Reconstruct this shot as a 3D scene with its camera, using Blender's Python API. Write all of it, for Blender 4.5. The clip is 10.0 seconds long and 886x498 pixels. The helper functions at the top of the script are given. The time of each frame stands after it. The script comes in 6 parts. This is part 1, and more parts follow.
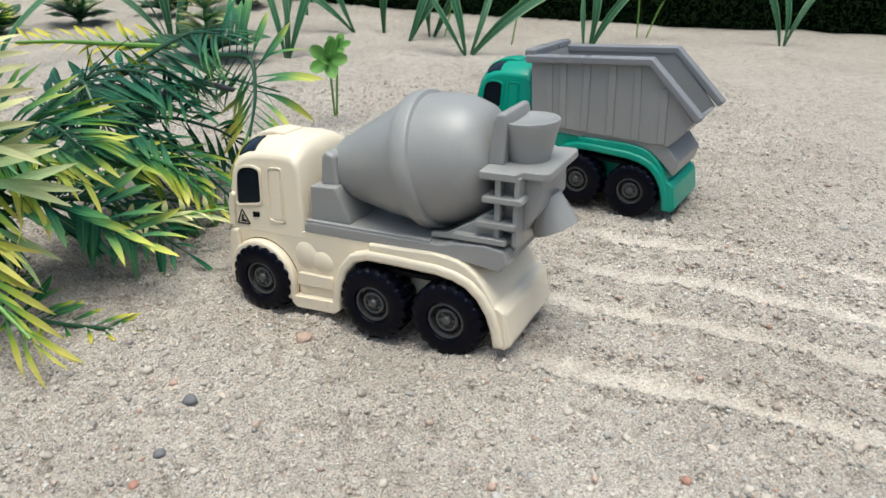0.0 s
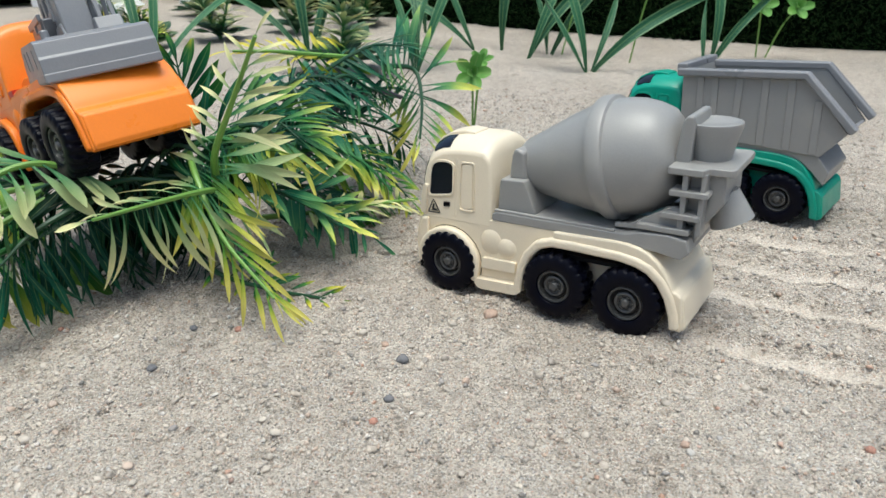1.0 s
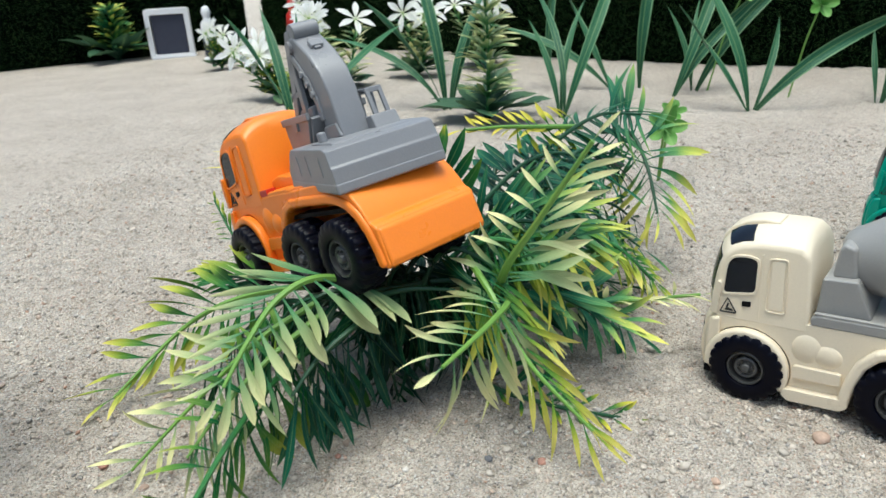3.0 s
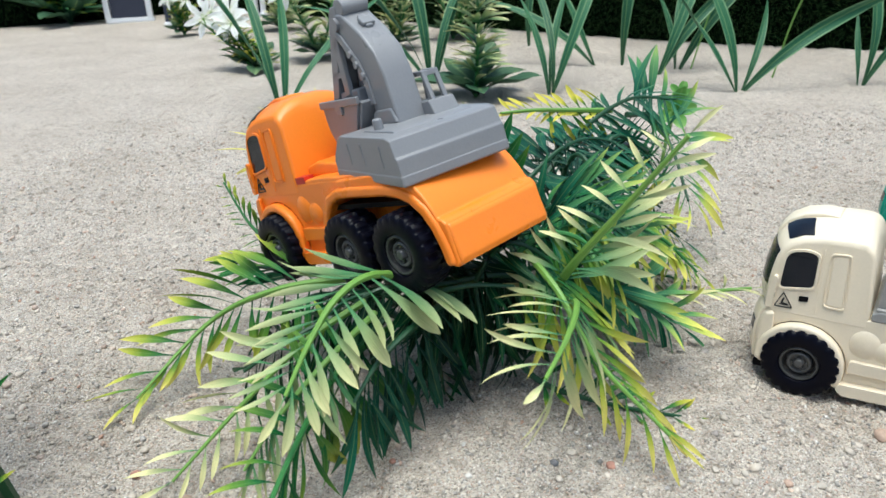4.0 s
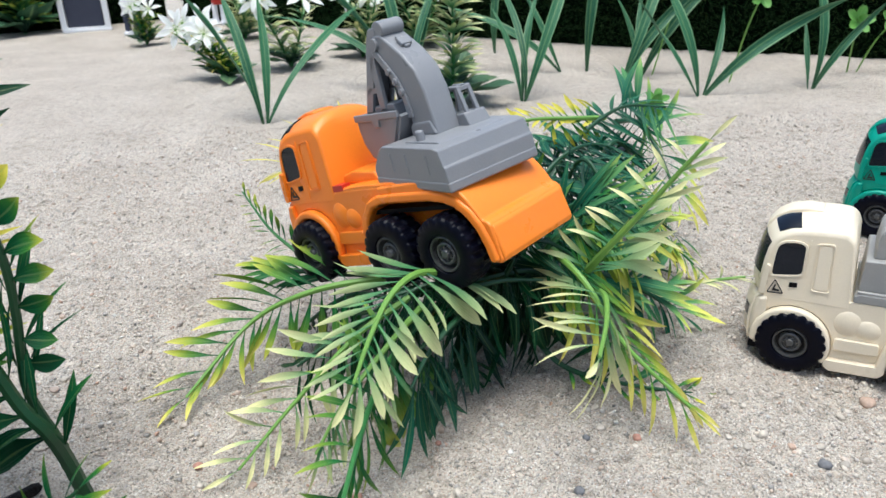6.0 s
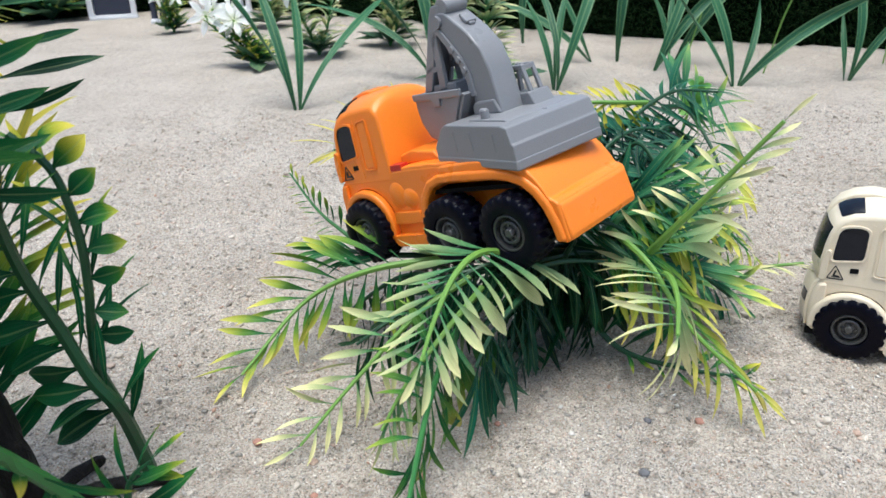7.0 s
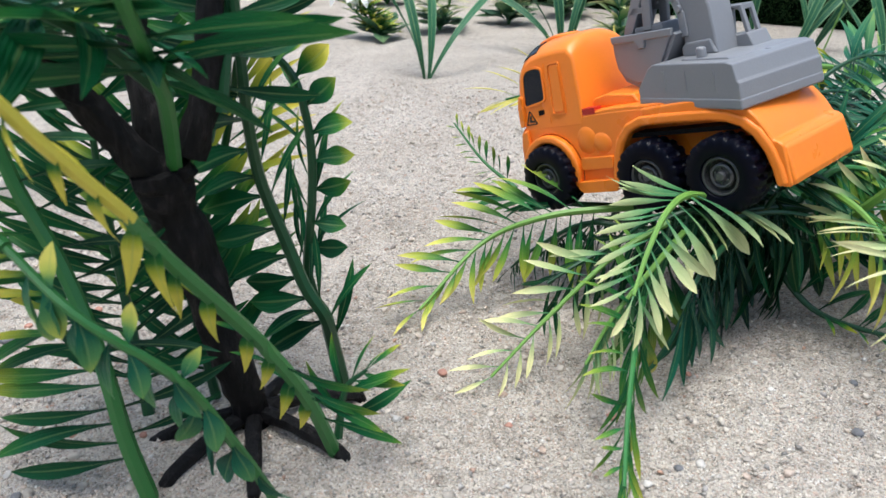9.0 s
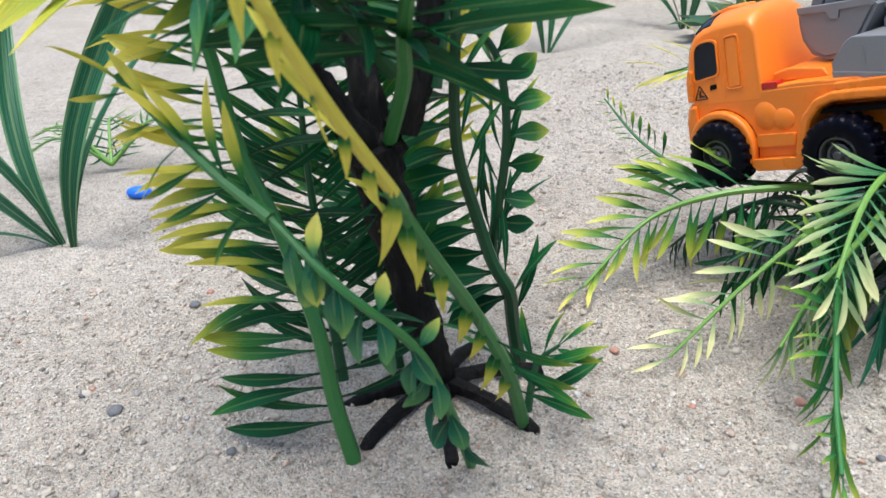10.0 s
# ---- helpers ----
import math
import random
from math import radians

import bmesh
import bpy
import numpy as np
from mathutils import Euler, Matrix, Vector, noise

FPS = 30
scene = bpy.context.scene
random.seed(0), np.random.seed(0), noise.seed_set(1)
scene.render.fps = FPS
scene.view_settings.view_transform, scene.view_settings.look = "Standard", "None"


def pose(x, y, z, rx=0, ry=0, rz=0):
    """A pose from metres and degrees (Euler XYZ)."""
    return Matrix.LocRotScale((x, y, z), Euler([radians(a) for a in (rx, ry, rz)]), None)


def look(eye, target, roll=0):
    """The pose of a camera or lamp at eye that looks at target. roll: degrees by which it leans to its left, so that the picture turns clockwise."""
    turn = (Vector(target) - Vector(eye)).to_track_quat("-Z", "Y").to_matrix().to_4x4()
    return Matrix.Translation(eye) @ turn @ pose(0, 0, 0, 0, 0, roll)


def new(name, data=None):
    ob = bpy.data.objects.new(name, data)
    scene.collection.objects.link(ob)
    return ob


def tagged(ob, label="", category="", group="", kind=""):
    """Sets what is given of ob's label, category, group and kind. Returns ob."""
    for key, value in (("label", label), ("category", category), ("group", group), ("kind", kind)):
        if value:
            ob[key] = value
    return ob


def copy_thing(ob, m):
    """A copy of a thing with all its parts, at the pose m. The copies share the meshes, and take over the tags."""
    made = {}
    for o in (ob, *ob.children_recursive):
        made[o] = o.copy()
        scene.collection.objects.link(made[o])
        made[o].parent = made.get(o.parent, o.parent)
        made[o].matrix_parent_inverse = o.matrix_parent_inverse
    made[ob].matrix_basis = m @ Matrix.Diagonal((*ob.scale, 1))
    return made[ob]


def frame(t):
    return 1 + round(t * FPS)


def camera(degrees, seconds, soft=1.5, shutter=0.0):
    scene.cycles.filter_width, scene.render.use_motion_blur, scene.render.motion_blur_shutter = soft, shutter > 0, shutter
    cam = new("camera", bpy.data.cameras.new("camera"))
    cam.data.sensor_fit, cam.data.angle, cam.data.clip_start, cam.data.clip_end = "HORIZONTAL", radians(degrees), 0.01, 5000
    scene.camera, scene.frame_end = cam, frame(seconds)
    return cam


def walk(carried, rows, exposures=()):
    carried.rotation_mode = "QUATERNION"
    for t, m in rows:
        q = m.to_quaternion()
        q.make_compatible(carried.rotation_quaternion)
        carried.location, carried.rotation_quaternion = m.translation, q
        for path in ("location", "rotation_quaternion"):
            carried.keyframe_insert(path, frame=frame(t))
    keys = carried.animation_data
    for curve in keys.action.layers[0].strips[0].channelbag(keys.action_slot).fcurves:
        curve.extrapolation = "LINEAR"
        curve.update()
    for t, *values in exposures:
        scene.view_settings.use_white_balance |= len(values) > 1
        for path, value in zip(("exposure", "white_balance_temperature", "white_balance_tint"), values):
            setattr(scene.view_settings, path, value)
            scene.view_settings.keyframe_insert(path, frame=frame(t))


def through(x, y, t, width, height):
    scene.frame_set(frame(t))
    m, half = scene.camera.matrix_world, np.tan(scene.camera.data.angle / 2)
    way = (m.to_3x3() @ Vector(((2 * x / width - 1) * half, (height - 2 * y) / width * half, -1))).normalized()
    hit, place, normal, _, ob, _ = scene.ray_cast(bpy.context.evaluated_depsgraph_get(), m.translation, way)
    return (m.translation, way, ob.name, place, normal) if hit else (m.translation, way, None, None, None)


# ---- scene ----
cam = camera(62.9, 10.0)
cam.data.dof.use_dof, cam.data.dof.focus_distance, cam.data.dof.aperture_fstop = True, 0.30, 34.0
PATH = [
    (0, (0.048, 0.079, 0.134), (0.197, 1.887, -0.709), 0.5),
    (0.5, (0.038, 0.06, 0.132), (0.103, 1.882, -0.691), 0.6),
    (1, (0.009, 0.049, 0.135), (-0.059, 1.882, -0.662), -0.0),
    (1.5, (-0.016, 0.045, 0.138), (-0.193, 1.875, -0.648), -0.5),
    (2, (-0.039, 0.047, 0.139), (-0.307, 1.872, -0.633), -1.3),
    (2.5, (-0.051, 0.064, 0.148), (-0.354, 1.894, -0.599), -2.3),
    (3, (-0.073, 0.083, 0.153), (-0.339, 1.926, -0.578), -3.4),
    (4.3, (-0.112, 0.095, 0.16), (-0.231, 1.915, -0.661), -1.2),
    (4.5, (-0.112, 0.09, 0.166), (-0.242, 1.916, -0.64), -1.2),
    (5, (-0.116, 0.081, 0.169), (-0.212, 1.911, -0.632), -0.1),
    (6.3, (-0.144, 0.072, 0.163), (-0.138, 1.904, -0.639), -1.8),
    (6.5, (-0.148, 0.073, 0.162), (-0.15, 1.902, -0.648), -1.7),
    (7, (-0.154, 0.072, 0.16), (-0.196, 1.897, -0.657), -1.2),
    (7.5, (-0.161, 0.07, 0.159), (-0.24, 1.895, -0.655), -0.8),
    (8, (-0.17, 0.067, 0.155), (-0.298, 1.885, -0.669), -0.3),
    (8.5, (-0.178, 0.067, 0.148), (-0.352, 1.879, -0.681), -0.5),
    (9, (-0.195, 0.063, 0.142), (-0.445, 1.863, -0.691), -0.2),
    (9.5, (-0.208, 0.061, 0.14), (-0.568, 1.841, -0.698), -1.6),
    (10, (-0.226, 0.056, 0.143), (-0.695, 1.785, -0.746), -2.2),
]
walk(cam, [(t, look(eye, target, roll)) for t, eye, target, roll in PATH],
     [(0, 0.63, 6280, 2), (1.2, 0.61, 6250, 2), (2.4, 0.69, 6180, 0), (3.1, 0.70, 6130, 0), (5, 0.88, 5980, 3), (7.5, 0.8, 6020, 5), (10, 0.9, 5980, 6)])

# ---- light ----
world = bpy.data.worlds.new("overcast_sky")
scene.world = world
world.use_nodes = True
wn = world.node_tree
sky = wn.nodes.new("ShaderNodeTexSky")
sky.sky_type = "NISHITA"
sky.sun_disc = False
sky.sun_elevation = radians(80)
sky.sun_rotation = radians(188)
sky.air_density, sky.dust_density, sky.ozone_density = 1.0, 4.0, 1.0
bg = wn.nodes["Background"]
bg.inputs["Strength"].default_value = 0.12
wn.links.new(sky.outputs["Color"], bg.inputs["Color"])
sun = new("sun", bpy.data.lights.new("sun", "SUN"))
sun.data.energy, sun.data.angle, sun.data.color = 1.72, radians(40), (1.0, 0.975, 0.93)
sun.matrix_world = look((-0.02, 0.20, 1.75), (0, 0.35, 0))

# ---- materials ----


def material(name):
    m = bpy.data.materials.new(name)
    m.use_nodes = True
    nt = m.node_tree
    return m, nt, nt.nodes["Principled BSDF"]


def node(nt, kind, **inputs):
    n = nt.nodes.new(kind)
    for key, value in inputs.items():
        n.inputs[key.replace("_", " ")].default_value = value
    return n


def ramp(nt, fac, stops):
    r = nt.nodes.new("ShaderNodeValToRGB")
    while len(r.color_ramp.elements) < len(stops):
        r.color_ramp.elements.new(0.5)
    for el, (pos, col) in zip(r.color_ramp.elements, stops):
        el.position, el.color = pos, (*col, 1)
    nt.links.new(fac, r.inputs["Fac"])
    return r


def mixrgb(nt, fac, a, b, kind="MIX"):
    m = nt.nodes.new("ShaderNodeMix")
    m.data_type, m.blend_type = "RGBA", kind
    for sock, v in ((m.inputs[0], fac), (m.inputs[6], a), (m.inputs[7], b)):
        if isinstance(v, (int, float)):
            sock.default_value = v
        elif isinstance(v, tuple):
            sock.default_value = (*v, 1)
        else:
            nt.links.new(v, sock)
    return m.outputs[2]


def bump(nt, bsdf, height, strength, distance):
    b = node(nt, "ShaderNodeBump", Strength=strength, Distance=distance)
    nt.links.new(height, b.inputs["Height"])
    nt.links.new(b.outputs["Normal"], bsdf.inputs["Normal"])
    return b


def plastic(name, col, rough=0.4, dust=0.12, sss=0.0, spec=0.5):
    """Moulded plastic: faint mottling, fine grain, a little sand dust in patches."""
    m, nt, p = material(name)
    tc = nt.nodes.new("ShaderNodeTexCoord")
    big = node(nt, "ShaderNodeTexNoise", Scale=60.0, Detail=4.0)
    fine = node(nt, "ShaderNodeTexNoise", Scale=1400.0, Detail=3.0)
    for n in (big, fine):
        nt.links.new(tc.outputs["Object"], n.inputs["Vector"])
    d = ramp(nt, big.outputs["Fac"], [(0.52, (0, 0, 0)), (0.75, (1, 1, 1))])
    amt = nt.nodes.new("ShaderNodeMath")
    amt.operation = "MULTIPLY"
    amt.inputs[1].default_value = dust
    nt.links.new(d.outputs["Color"], amt.inputs[0])
    dark = tuple(c * 0.9 for c in col)
    base = mixrgb(nt, fine.outputs["Fac"], dark, col)
    base = mixrgb(nt, amt.outputs[0], base, (0.5, 0.46, 0.4))
    nt.links.new(base, p.inputs["Base Color"])
    rr = ramp(nt, big.outputs["Fac"], [(0.3, (rough - 0.06,) * 3), (0.75, (rough + 0.14,) * 3)])
    nt.links.new(rr.outputs["Color"], p.inputs["Roughness"])
    p.inputs["Specular IOR Level"].default_value = spec
    p.inputs["Subsurface Weight"].default_value = sss
    p.inputs["Subsurface Radius"].default_value = (0.004, 0.002, 0.001)
    p.inputs["Subsurface Scale"].default_value = 0.5
    bump(nt, p, fine.outputs["Fac"], 0.12, 0.0004)
    return m


CREAM = plastic("cream_plastic", (0.82, 0.715, 0.54), 0.32, 0.06)
ORANGE = plastic("orange_plastic", (0.93, 0.24, 0.018), 0.3, 0.0)
GREEN = plastic("green_plastic", (0.004, 0.30, 0.2), 0.34, 0.04)
GREY = plastic("grey_plastic", (0.30, 0.295, 0.28), 0.36, 0.16)
GREY_COOL = plastic("cool_grey_plastic", (0.23, 0.232, 0.24), 0.32, 0.06)
BLACK = plastic("black_plastic", (0.006, 0.006, 0.007), 0.45, 0.0, 0.0, 0.08)
TYRE = plastic("black_tyre_plastic", (0.002, 0.0024, 0.007), 0.34, 0.0, 0.0, 0.12)
RIM = plastic("dark_grey_rim_plastic", (0.052, 0.052, 0.05), 0.3, 0.06)
# rim plastic darkened for the recess, groove shade put into the colour
DISH = plastic("shaded_rim_recess", (0.012, 0.012, 0.013), 0.4, 0.05, 0.0, 0.2)
HUB = plastic("grey_hub_plastic", (0.075, 0.075, 0.073), 0.32, 0.1)
PRINT = plastic("black_print", (0.02, 0.018, 0.016), 0.5, 0.0)
RED = plastic("red_plastic", (0.5, 0.02, 0.012), 0.4, 0.0)
WHITE = plastic("white_plastic", (0.78, 0.78, 0.78), 0.45, 0.05)
NAVY = plastic("navy_plastic", (0.03, 0.035, 0.06), 0.5, 0.0)
BLUE = plastic("blue_plastic", (0.02, 0.16, 0.75), 0.4, 0.0)
GLASS = plastic("dark_window_plastic", (0.004, 0.007, 0.014), 0.14, 0.0, 0.0, 0.35)


def bark_material(name):
    m, nt, p = material(name)
    tc = nt.nodes.new("ShaderNodeTexCoord")
    mp = nt.nodes.new("ShaderNodeMapping")
    mp.inputs["Scale"].default_value = (1.0, 1.0, 0.3)
    nt.links.new(tc.outputs["Object"], mp.inputs["Vector"])
    n1 = node(nt, "ShaderNodeTexNoise", Scale=420.0, Detail=6.0, Roughness=0.65)
    nt.links.new(mp.outputs[0], n1.inputs["Vector"])
    nt.links.new(ramp(nt, n1.outputs["Fac"], [(0.35, (0.002, 0.002, 0.002)), (0.55, (0.008, 0.007, 0.007)), (0.75, (0.035, 0.03, 0.028))]).outputs["Color"], p.inputs["Base Color"])
    p.inputs["Roughness"].default_value = 0.6
    p.inputs["Specular IOR Level"].default_value = 0.2
    bump(nt, p, n1.outputs["Fac"], 1.0, 0.0016)
    return m


BARK = bark_material("black_bark")


def sand_material(name, islands, palette=None):
    m, nt, p = material(name)
    tc = nt.nodes.new("ShaderNodeTexCoord")
    vor = node(nt, "ShaderNodeTexVoronoi", Scale=1700.0)
    vor2 = node(nt, "ShaderNodeTexVoronoi", Scale=600.0)
    noi = node(nt, "ShaderNodeTexNoise", Scale=14.0, Detail=5.0)
    fine = node(nt, "ShaderNodeTexNoise", Scale=900.0, Detail=4.0)
    clod = node(nt, "ShaderNodeTexNoise", Scale=150.0, Detail=6.0, Roughness=0.7)
    for n in (vor, vor2, noi, fine, clod):
        nt.links.new(tc.outputs["Object"], n.inputs["Vector"])
    if islands:
        geo = nt.nodes.new("ShaderNodeNewGeometry")
        pick = geo.outputs["Random Per Island"]
    else:
        sep = nt.nodes.new("ShaderNodeSeparateColor")
        nt.links.new(vor.outputs["Color"], sep.inputs[0])
        pick = sep.outputs[0]
    mild = [(0.0, (0.24, 0.21, 0.178)), (0.09, (0.44, 0.39, 0.33)), (0.45, (0.64, 0.57, 0.478)),
            (0.74, (0.74, 0.67, 0.57)), (0.86, (0.54, 0.40, 0.31)), (0.94, (0.88, 0.84, 0.77)), (1.0, (0.32, 0.30, 0.28))]
    if islands:
        mild = [(0.0, (0.24, 0.225, 0.205)), (0.1, (0.42, 0.395, 0.36)), (0.26, (0.60, 0.54, 0.46)), (0.62, (0.70, 0.63, 0.54)),
                (0.78, (0.63, 0.49, 0.385)), (0.86, (0.45, 0.42, 0.39)), (0.93, (0.86, 0.83, 0.77)), (0.975, (0.58, 0.34, 0.23)), (1.0, (0.30, 0.29, 0.275))]
    grain = ramp(nt, pick, palette or mild)
    patch = ramp(nt, noi.outputs["Fac"], [(0.3, (0.76, 0.745, 0.725)), (0.7, (0.92, 0.92, 0.92))])
    col = mixrgb(nt, 1.0, grain.outputs["Color"], patch.outputs["Color"], "MULTIPLY")
    speck = ramp(nt, clod.outputs["Fac"], [(0.32, (0.55, 0.52, 0.49)), (0.47, (1.0, 1.0, 1.0)), (0.64, (1.1, 1.1, 1.1))])
    col = mixrgb(nt, 0.8, col, speck.outputs["Color"], "MULTIPLY")
    if not islands:
        at = nt.nodes.new("ShaderNodeAttribute")
        at.attribute_name = "pressed"
        col = mixrgb(nt, at.outputs["Fac"], col, mixrgb(nt, 0.14, col, (0.60, 0.54, 0.46)))
    nt.links.new(col, p.inputs["Base Color"])
    p.inputs["Roughness"].default_value = 0.75
    p.inputs["Specular IOR Level"].default_value = 0.45
    if not islands:
        h = nt.nodes.new("ShaderNodeMath")
        h.operation = "ADD"
        nt.links.new(vor.outputs["Distance"], h.inputs[0])
        nt.links.new(vor2.outputs["Distance"], h.inputs[1])
        inv = nt.nodes.new("ShaderNodeMath")
        inv.operation = "MULTIPLY"
        inv.inputs[1].default_value = -1.0
        nt.links.new(h.outputs[0], inv.inputs[0])
        mul = nt.nodes.new("ShaderNodeMath")
        mul.operation = "MULTIPLY_ADD"
        mul.inputs[1].default_value = 3.0
        nt.links.new(clod.outputs["Fac"], mul.inputs[0])
        nt.links.new(inv.outputs[0], mul.inputs[2])
        bp = bump(nt, p, mul.outputs[0], 1.0, 0.0008)
        calm = nt.nodes.new("ShaderNodeMath")
        calm.operation = "MULTIPLY_ADD"
        calm.inputs[1].default_value, calm.inputs[2].default_value = -0.4, 1.0
        nt.links.new(at.outputs["Fac"], calm.inputs[0])
        nt.links.new(calm.outputs[0], bp.inputs["Strength"])
    else:
        bump(nt, p, fine.outputs["Fac"], 0.3, 0.0003)
    return m


SAND = sand_material("sand", False)
GRAIN = sand_material("sand_grains", True)
CRUMB = sand_material("sand_crumbs", True, [(0.0, (0.40, 0.36, 0.31)), (0.3, (0.56, 0.50, 0.42)), (0.7, (0.66, 0.59, 0.5)), (0.88, (0.56, 0.43, 0.34)), (0.95, (0.36, 0.34, 0.32)), (1.0, (0.78, 0.74, 0.67))])


def stone_material(name, col):
    m, nt, p = material(name)
    tc = nt.nodes.new("ShaderNodeTexCoord")
    n1 = node(nt, "ShaderNodeTexNoise", Scale=700.0, Detail=5.0)
    nt.links.new(tc.outputs["Object"], n1.inputs["Vector"])
    nt.links.new(mixrgb(nt, n1.outputs["Fac"], tuple(c * 0.6 for c in col), tuple(min(1, c * 1.3) for c in col)), p.inputs["Base Color"])
    p.inputs["Roughness"].default_value = 0.8
    bump(nt, p, n1.outputs["Fac"], 0.5, 0.0005)
    return m


STONE_PINK = stone_material("pinkish_stone", (0.46, 0.33, 0.25))
STONE_RED = stone_material("reddish_stone", (0.42, 0.22, 0.16))
STONE_DARK = stone_material("dark_grey_stone", (0.16, 0.16, 0.165))


def leaf_material(name, stops, rough=0.42, through=0.08, stripes=0.0, spec=0.22, grad=0.8):
    """Plastic leaf: colour runs from base to tip by the leaf's own u, pushed on by the object's colour, with veins."""
    m, nt, p = material(name)
    uv = nt.nodes.new("ShaderNodeUVMap")
    sep = nt.nodes.new("ShaderNodeSeparateXYZ")
    nt.links.new(uv.outputs["UV"], sep.inputs[0])
    info = nt.nodes.new("ShaderNodeObjectInfo")
    csep = nt.nodes.new("ShaderNodeSeparateColor")
    nt.links.new(info.outputs["Color"], csep.inputs[0])
    tc = nt.nodes.new("ShaderNodeTexCoord")
    noi = node(nt, "ShaderNodeTexNoise", Scale=220.0, Detail=4.0)
    nt.links.new(tc.outputs["Object"], noi.inputs["Vector"])

    def op(kind, a, b):
        n = nt.nodes.new("ShaderNodeMath")
        n.operation = kind
        for s, v in zip(n.inputs, (a, b)):
            if isinstance(v, (int, float)):
                s.default_value = v
            else:
                nt.links.new(v, s)
        return n.outputs[0]

    u = op("MULTIPLY", op("POWER", sep.outputs[0], grad), 0.86)
    u = op("ADD", u, 0.14)
    fac = op("MULTIPLY", u, csep.outputs[0])
    wob = op("MULTIPLY", op("SUBTRACT", noi.outputs["Fac"], 0.5), 0.22)
    ran = op("MULTIPLY", op("SUBTRACT", info.outputs["Random"], 0.5), 0.16)
    fac = op("ADD", fac, op("ADD", wob, ran))
    col = ramp(nt, fac, stops).outputs["Color"]
    v = op("ABSOLUTE", op("SUBTRACT", sep.outputs[1], 0.5), 0)
    rib = op("LESS_THAN", v, 0.05)
    col = mixrgb(nt, op("MULTIPLY", rib, 0.25), col, (0.3, 0.42, 0.15))
    if stripes:
        edge = op("GREATER_THAN", v, 0.4)
        vein = op("MULTIPLY", op("GREATER_THAN", op("SINE", op("MULTIPLY", sep.outputs[1], 75.0), 0), 0.6), 0.3)
        s = op("MULTIPLY", op("MAXIMUM", edge, vein), stripes)
        col = mixrgb(nt, s, col, (0.22, 0.36, 0.17))
    nt.links.new(col, p.inputs["Base Color"])
    p.inputs["Roughness"].default_value = rough
    p.inputs["Specular IOR Level"].default_value = spec
    wave = op("SINE", op("MULTIPLY", sep.outputs[1], 40.0), 0)
    bump(nt, p, op("ADD", wave, op("MULTIPLY", noi.outputs["Fac"], 1.5)), 0.25, 0.0004)
    tr = nt.nodes.new("ShaderNodeBsdfTranslucent")
    nt.links.new(col, tr.inputs["Color"])
    mx = nt.nodes.new("ShaderNodeMixShader")
    mx.inputs[0].default_value = through
    out = nt.nodes["Material Output"]
    nt.links.new(p.outputs[0], mx.inputs[1])
    nt.links.new(tr.outputs[0], mx.inputs[2])
    nt.links.new(mx.outputs[0], out.inputs["Surface"])
    return m


FERN = leaf_material("fern_leaf", [(0.1, (0.003, 0.045, 0.018)), (0.3, (0.012, 0.125, 0.03)), (0.52, (0.12, 0.25, 0.03)),
                                   (0.72, (0.42, 0.46, 0.06)), (0.96, (0.70, 0.63, 0.15))], 0.38, 0.12, grad=1.1)
PALE = leaf_material("pale_fern_leaf", [(0.08, (0.014, 0.095, 0.038)), (0.24, (0.075, 0.235, 0.09)), (0.46, (0.32, 0.41, 0.18)),
                                        (0.84, (0.74, 0.71, 0.35))], 0.38, 0.1, grad=1.1)
DARK = leaf_material("dark_fern_leaf", [(0.05, (0.002, 0.03, 0.012)), (0.35, (0.009, 0.1, 0.03)), (0.52, (0.045, 0.18, 0.028)),
                                        (0.70, (0.42, 0.45, 0.04)), (0.92, (0.74, 0.65, 0.09))], 0.36, 0.26, grad=1.1)
TEAL = leaf_material("teal_fern_leaf", [(0.05, (0.003, 0.032, 0.022)), (0.3, (0.014, 0.12, 0.062)), (0.55, (0.10, 0.26, 0.08)),
                                        (0.78, (0.50, 0.55, 0.1)), (1.0, (0.72, 0.67, 0.14))], 0.4, 0.08, spec=0.18, grad=1.1)
STRAP = leaf_material("striped_strap_leaf", [(0.05, (0.005, 0.04, 0.02)), (0.4, (0.012, 0.085, 0.04)), (0.9, (0.03, 0.14, 0.06))], 0.4, 0.12, 0.6)
BROAD = leaf_material("grey_green_leaf", [(0.1, (0.012, 0.05, 0.03)), (0.6, (0.06, 0.13, 0.065)), (1.0, (0.16, 0.22, 0.1))], 0.5, 0.12)
LILY = leaf_material("white_petal", [(0.1, (0.6, 0.66, 0.3)), (0.5, (0.8, 0.8, 0.74)), (1.0, (0.86, 0.86, 0.84))], 0.5, 0.3)
SUCC = leaf_material("bright_succulent_leaf", [(0.1, (0.07, 0.2, 0.04)), (0.6, (0.14, 0.33, 0.07)), (1.0, (0.26, 0.45, 0.14))], 0.4, 0.12)
# near-black roots and brighter tips: shade and light put into the turf colour
TURF = leaf_material("turf_blade_shaded", [(0.1, (0.0008, 0.003, 0.001)), (0.6, (0.003, 0.013, 0.004)), (1.0, (0.022, 0.06, 0.02))], 0.8, 0.0, 0.0, 0.02)
STEM = plastic("green_stem_plastic", (0.035, 0.17, 0.035), 0.4, 0.0)
STEM_DARK = plastic("dark_green_stem_plastic", (0.008, 0.06, 0.018), 0.4, 0.0)
STEM_LIGHT = plastic("light_green_stem_plastic", (0.17, 0.34, 0.06), 0.4, 0.0)
STEM_YELLOW = plastic("yellow_stem_plastic", (0.6, 0.52, 0.06), 0.4, 0.0)
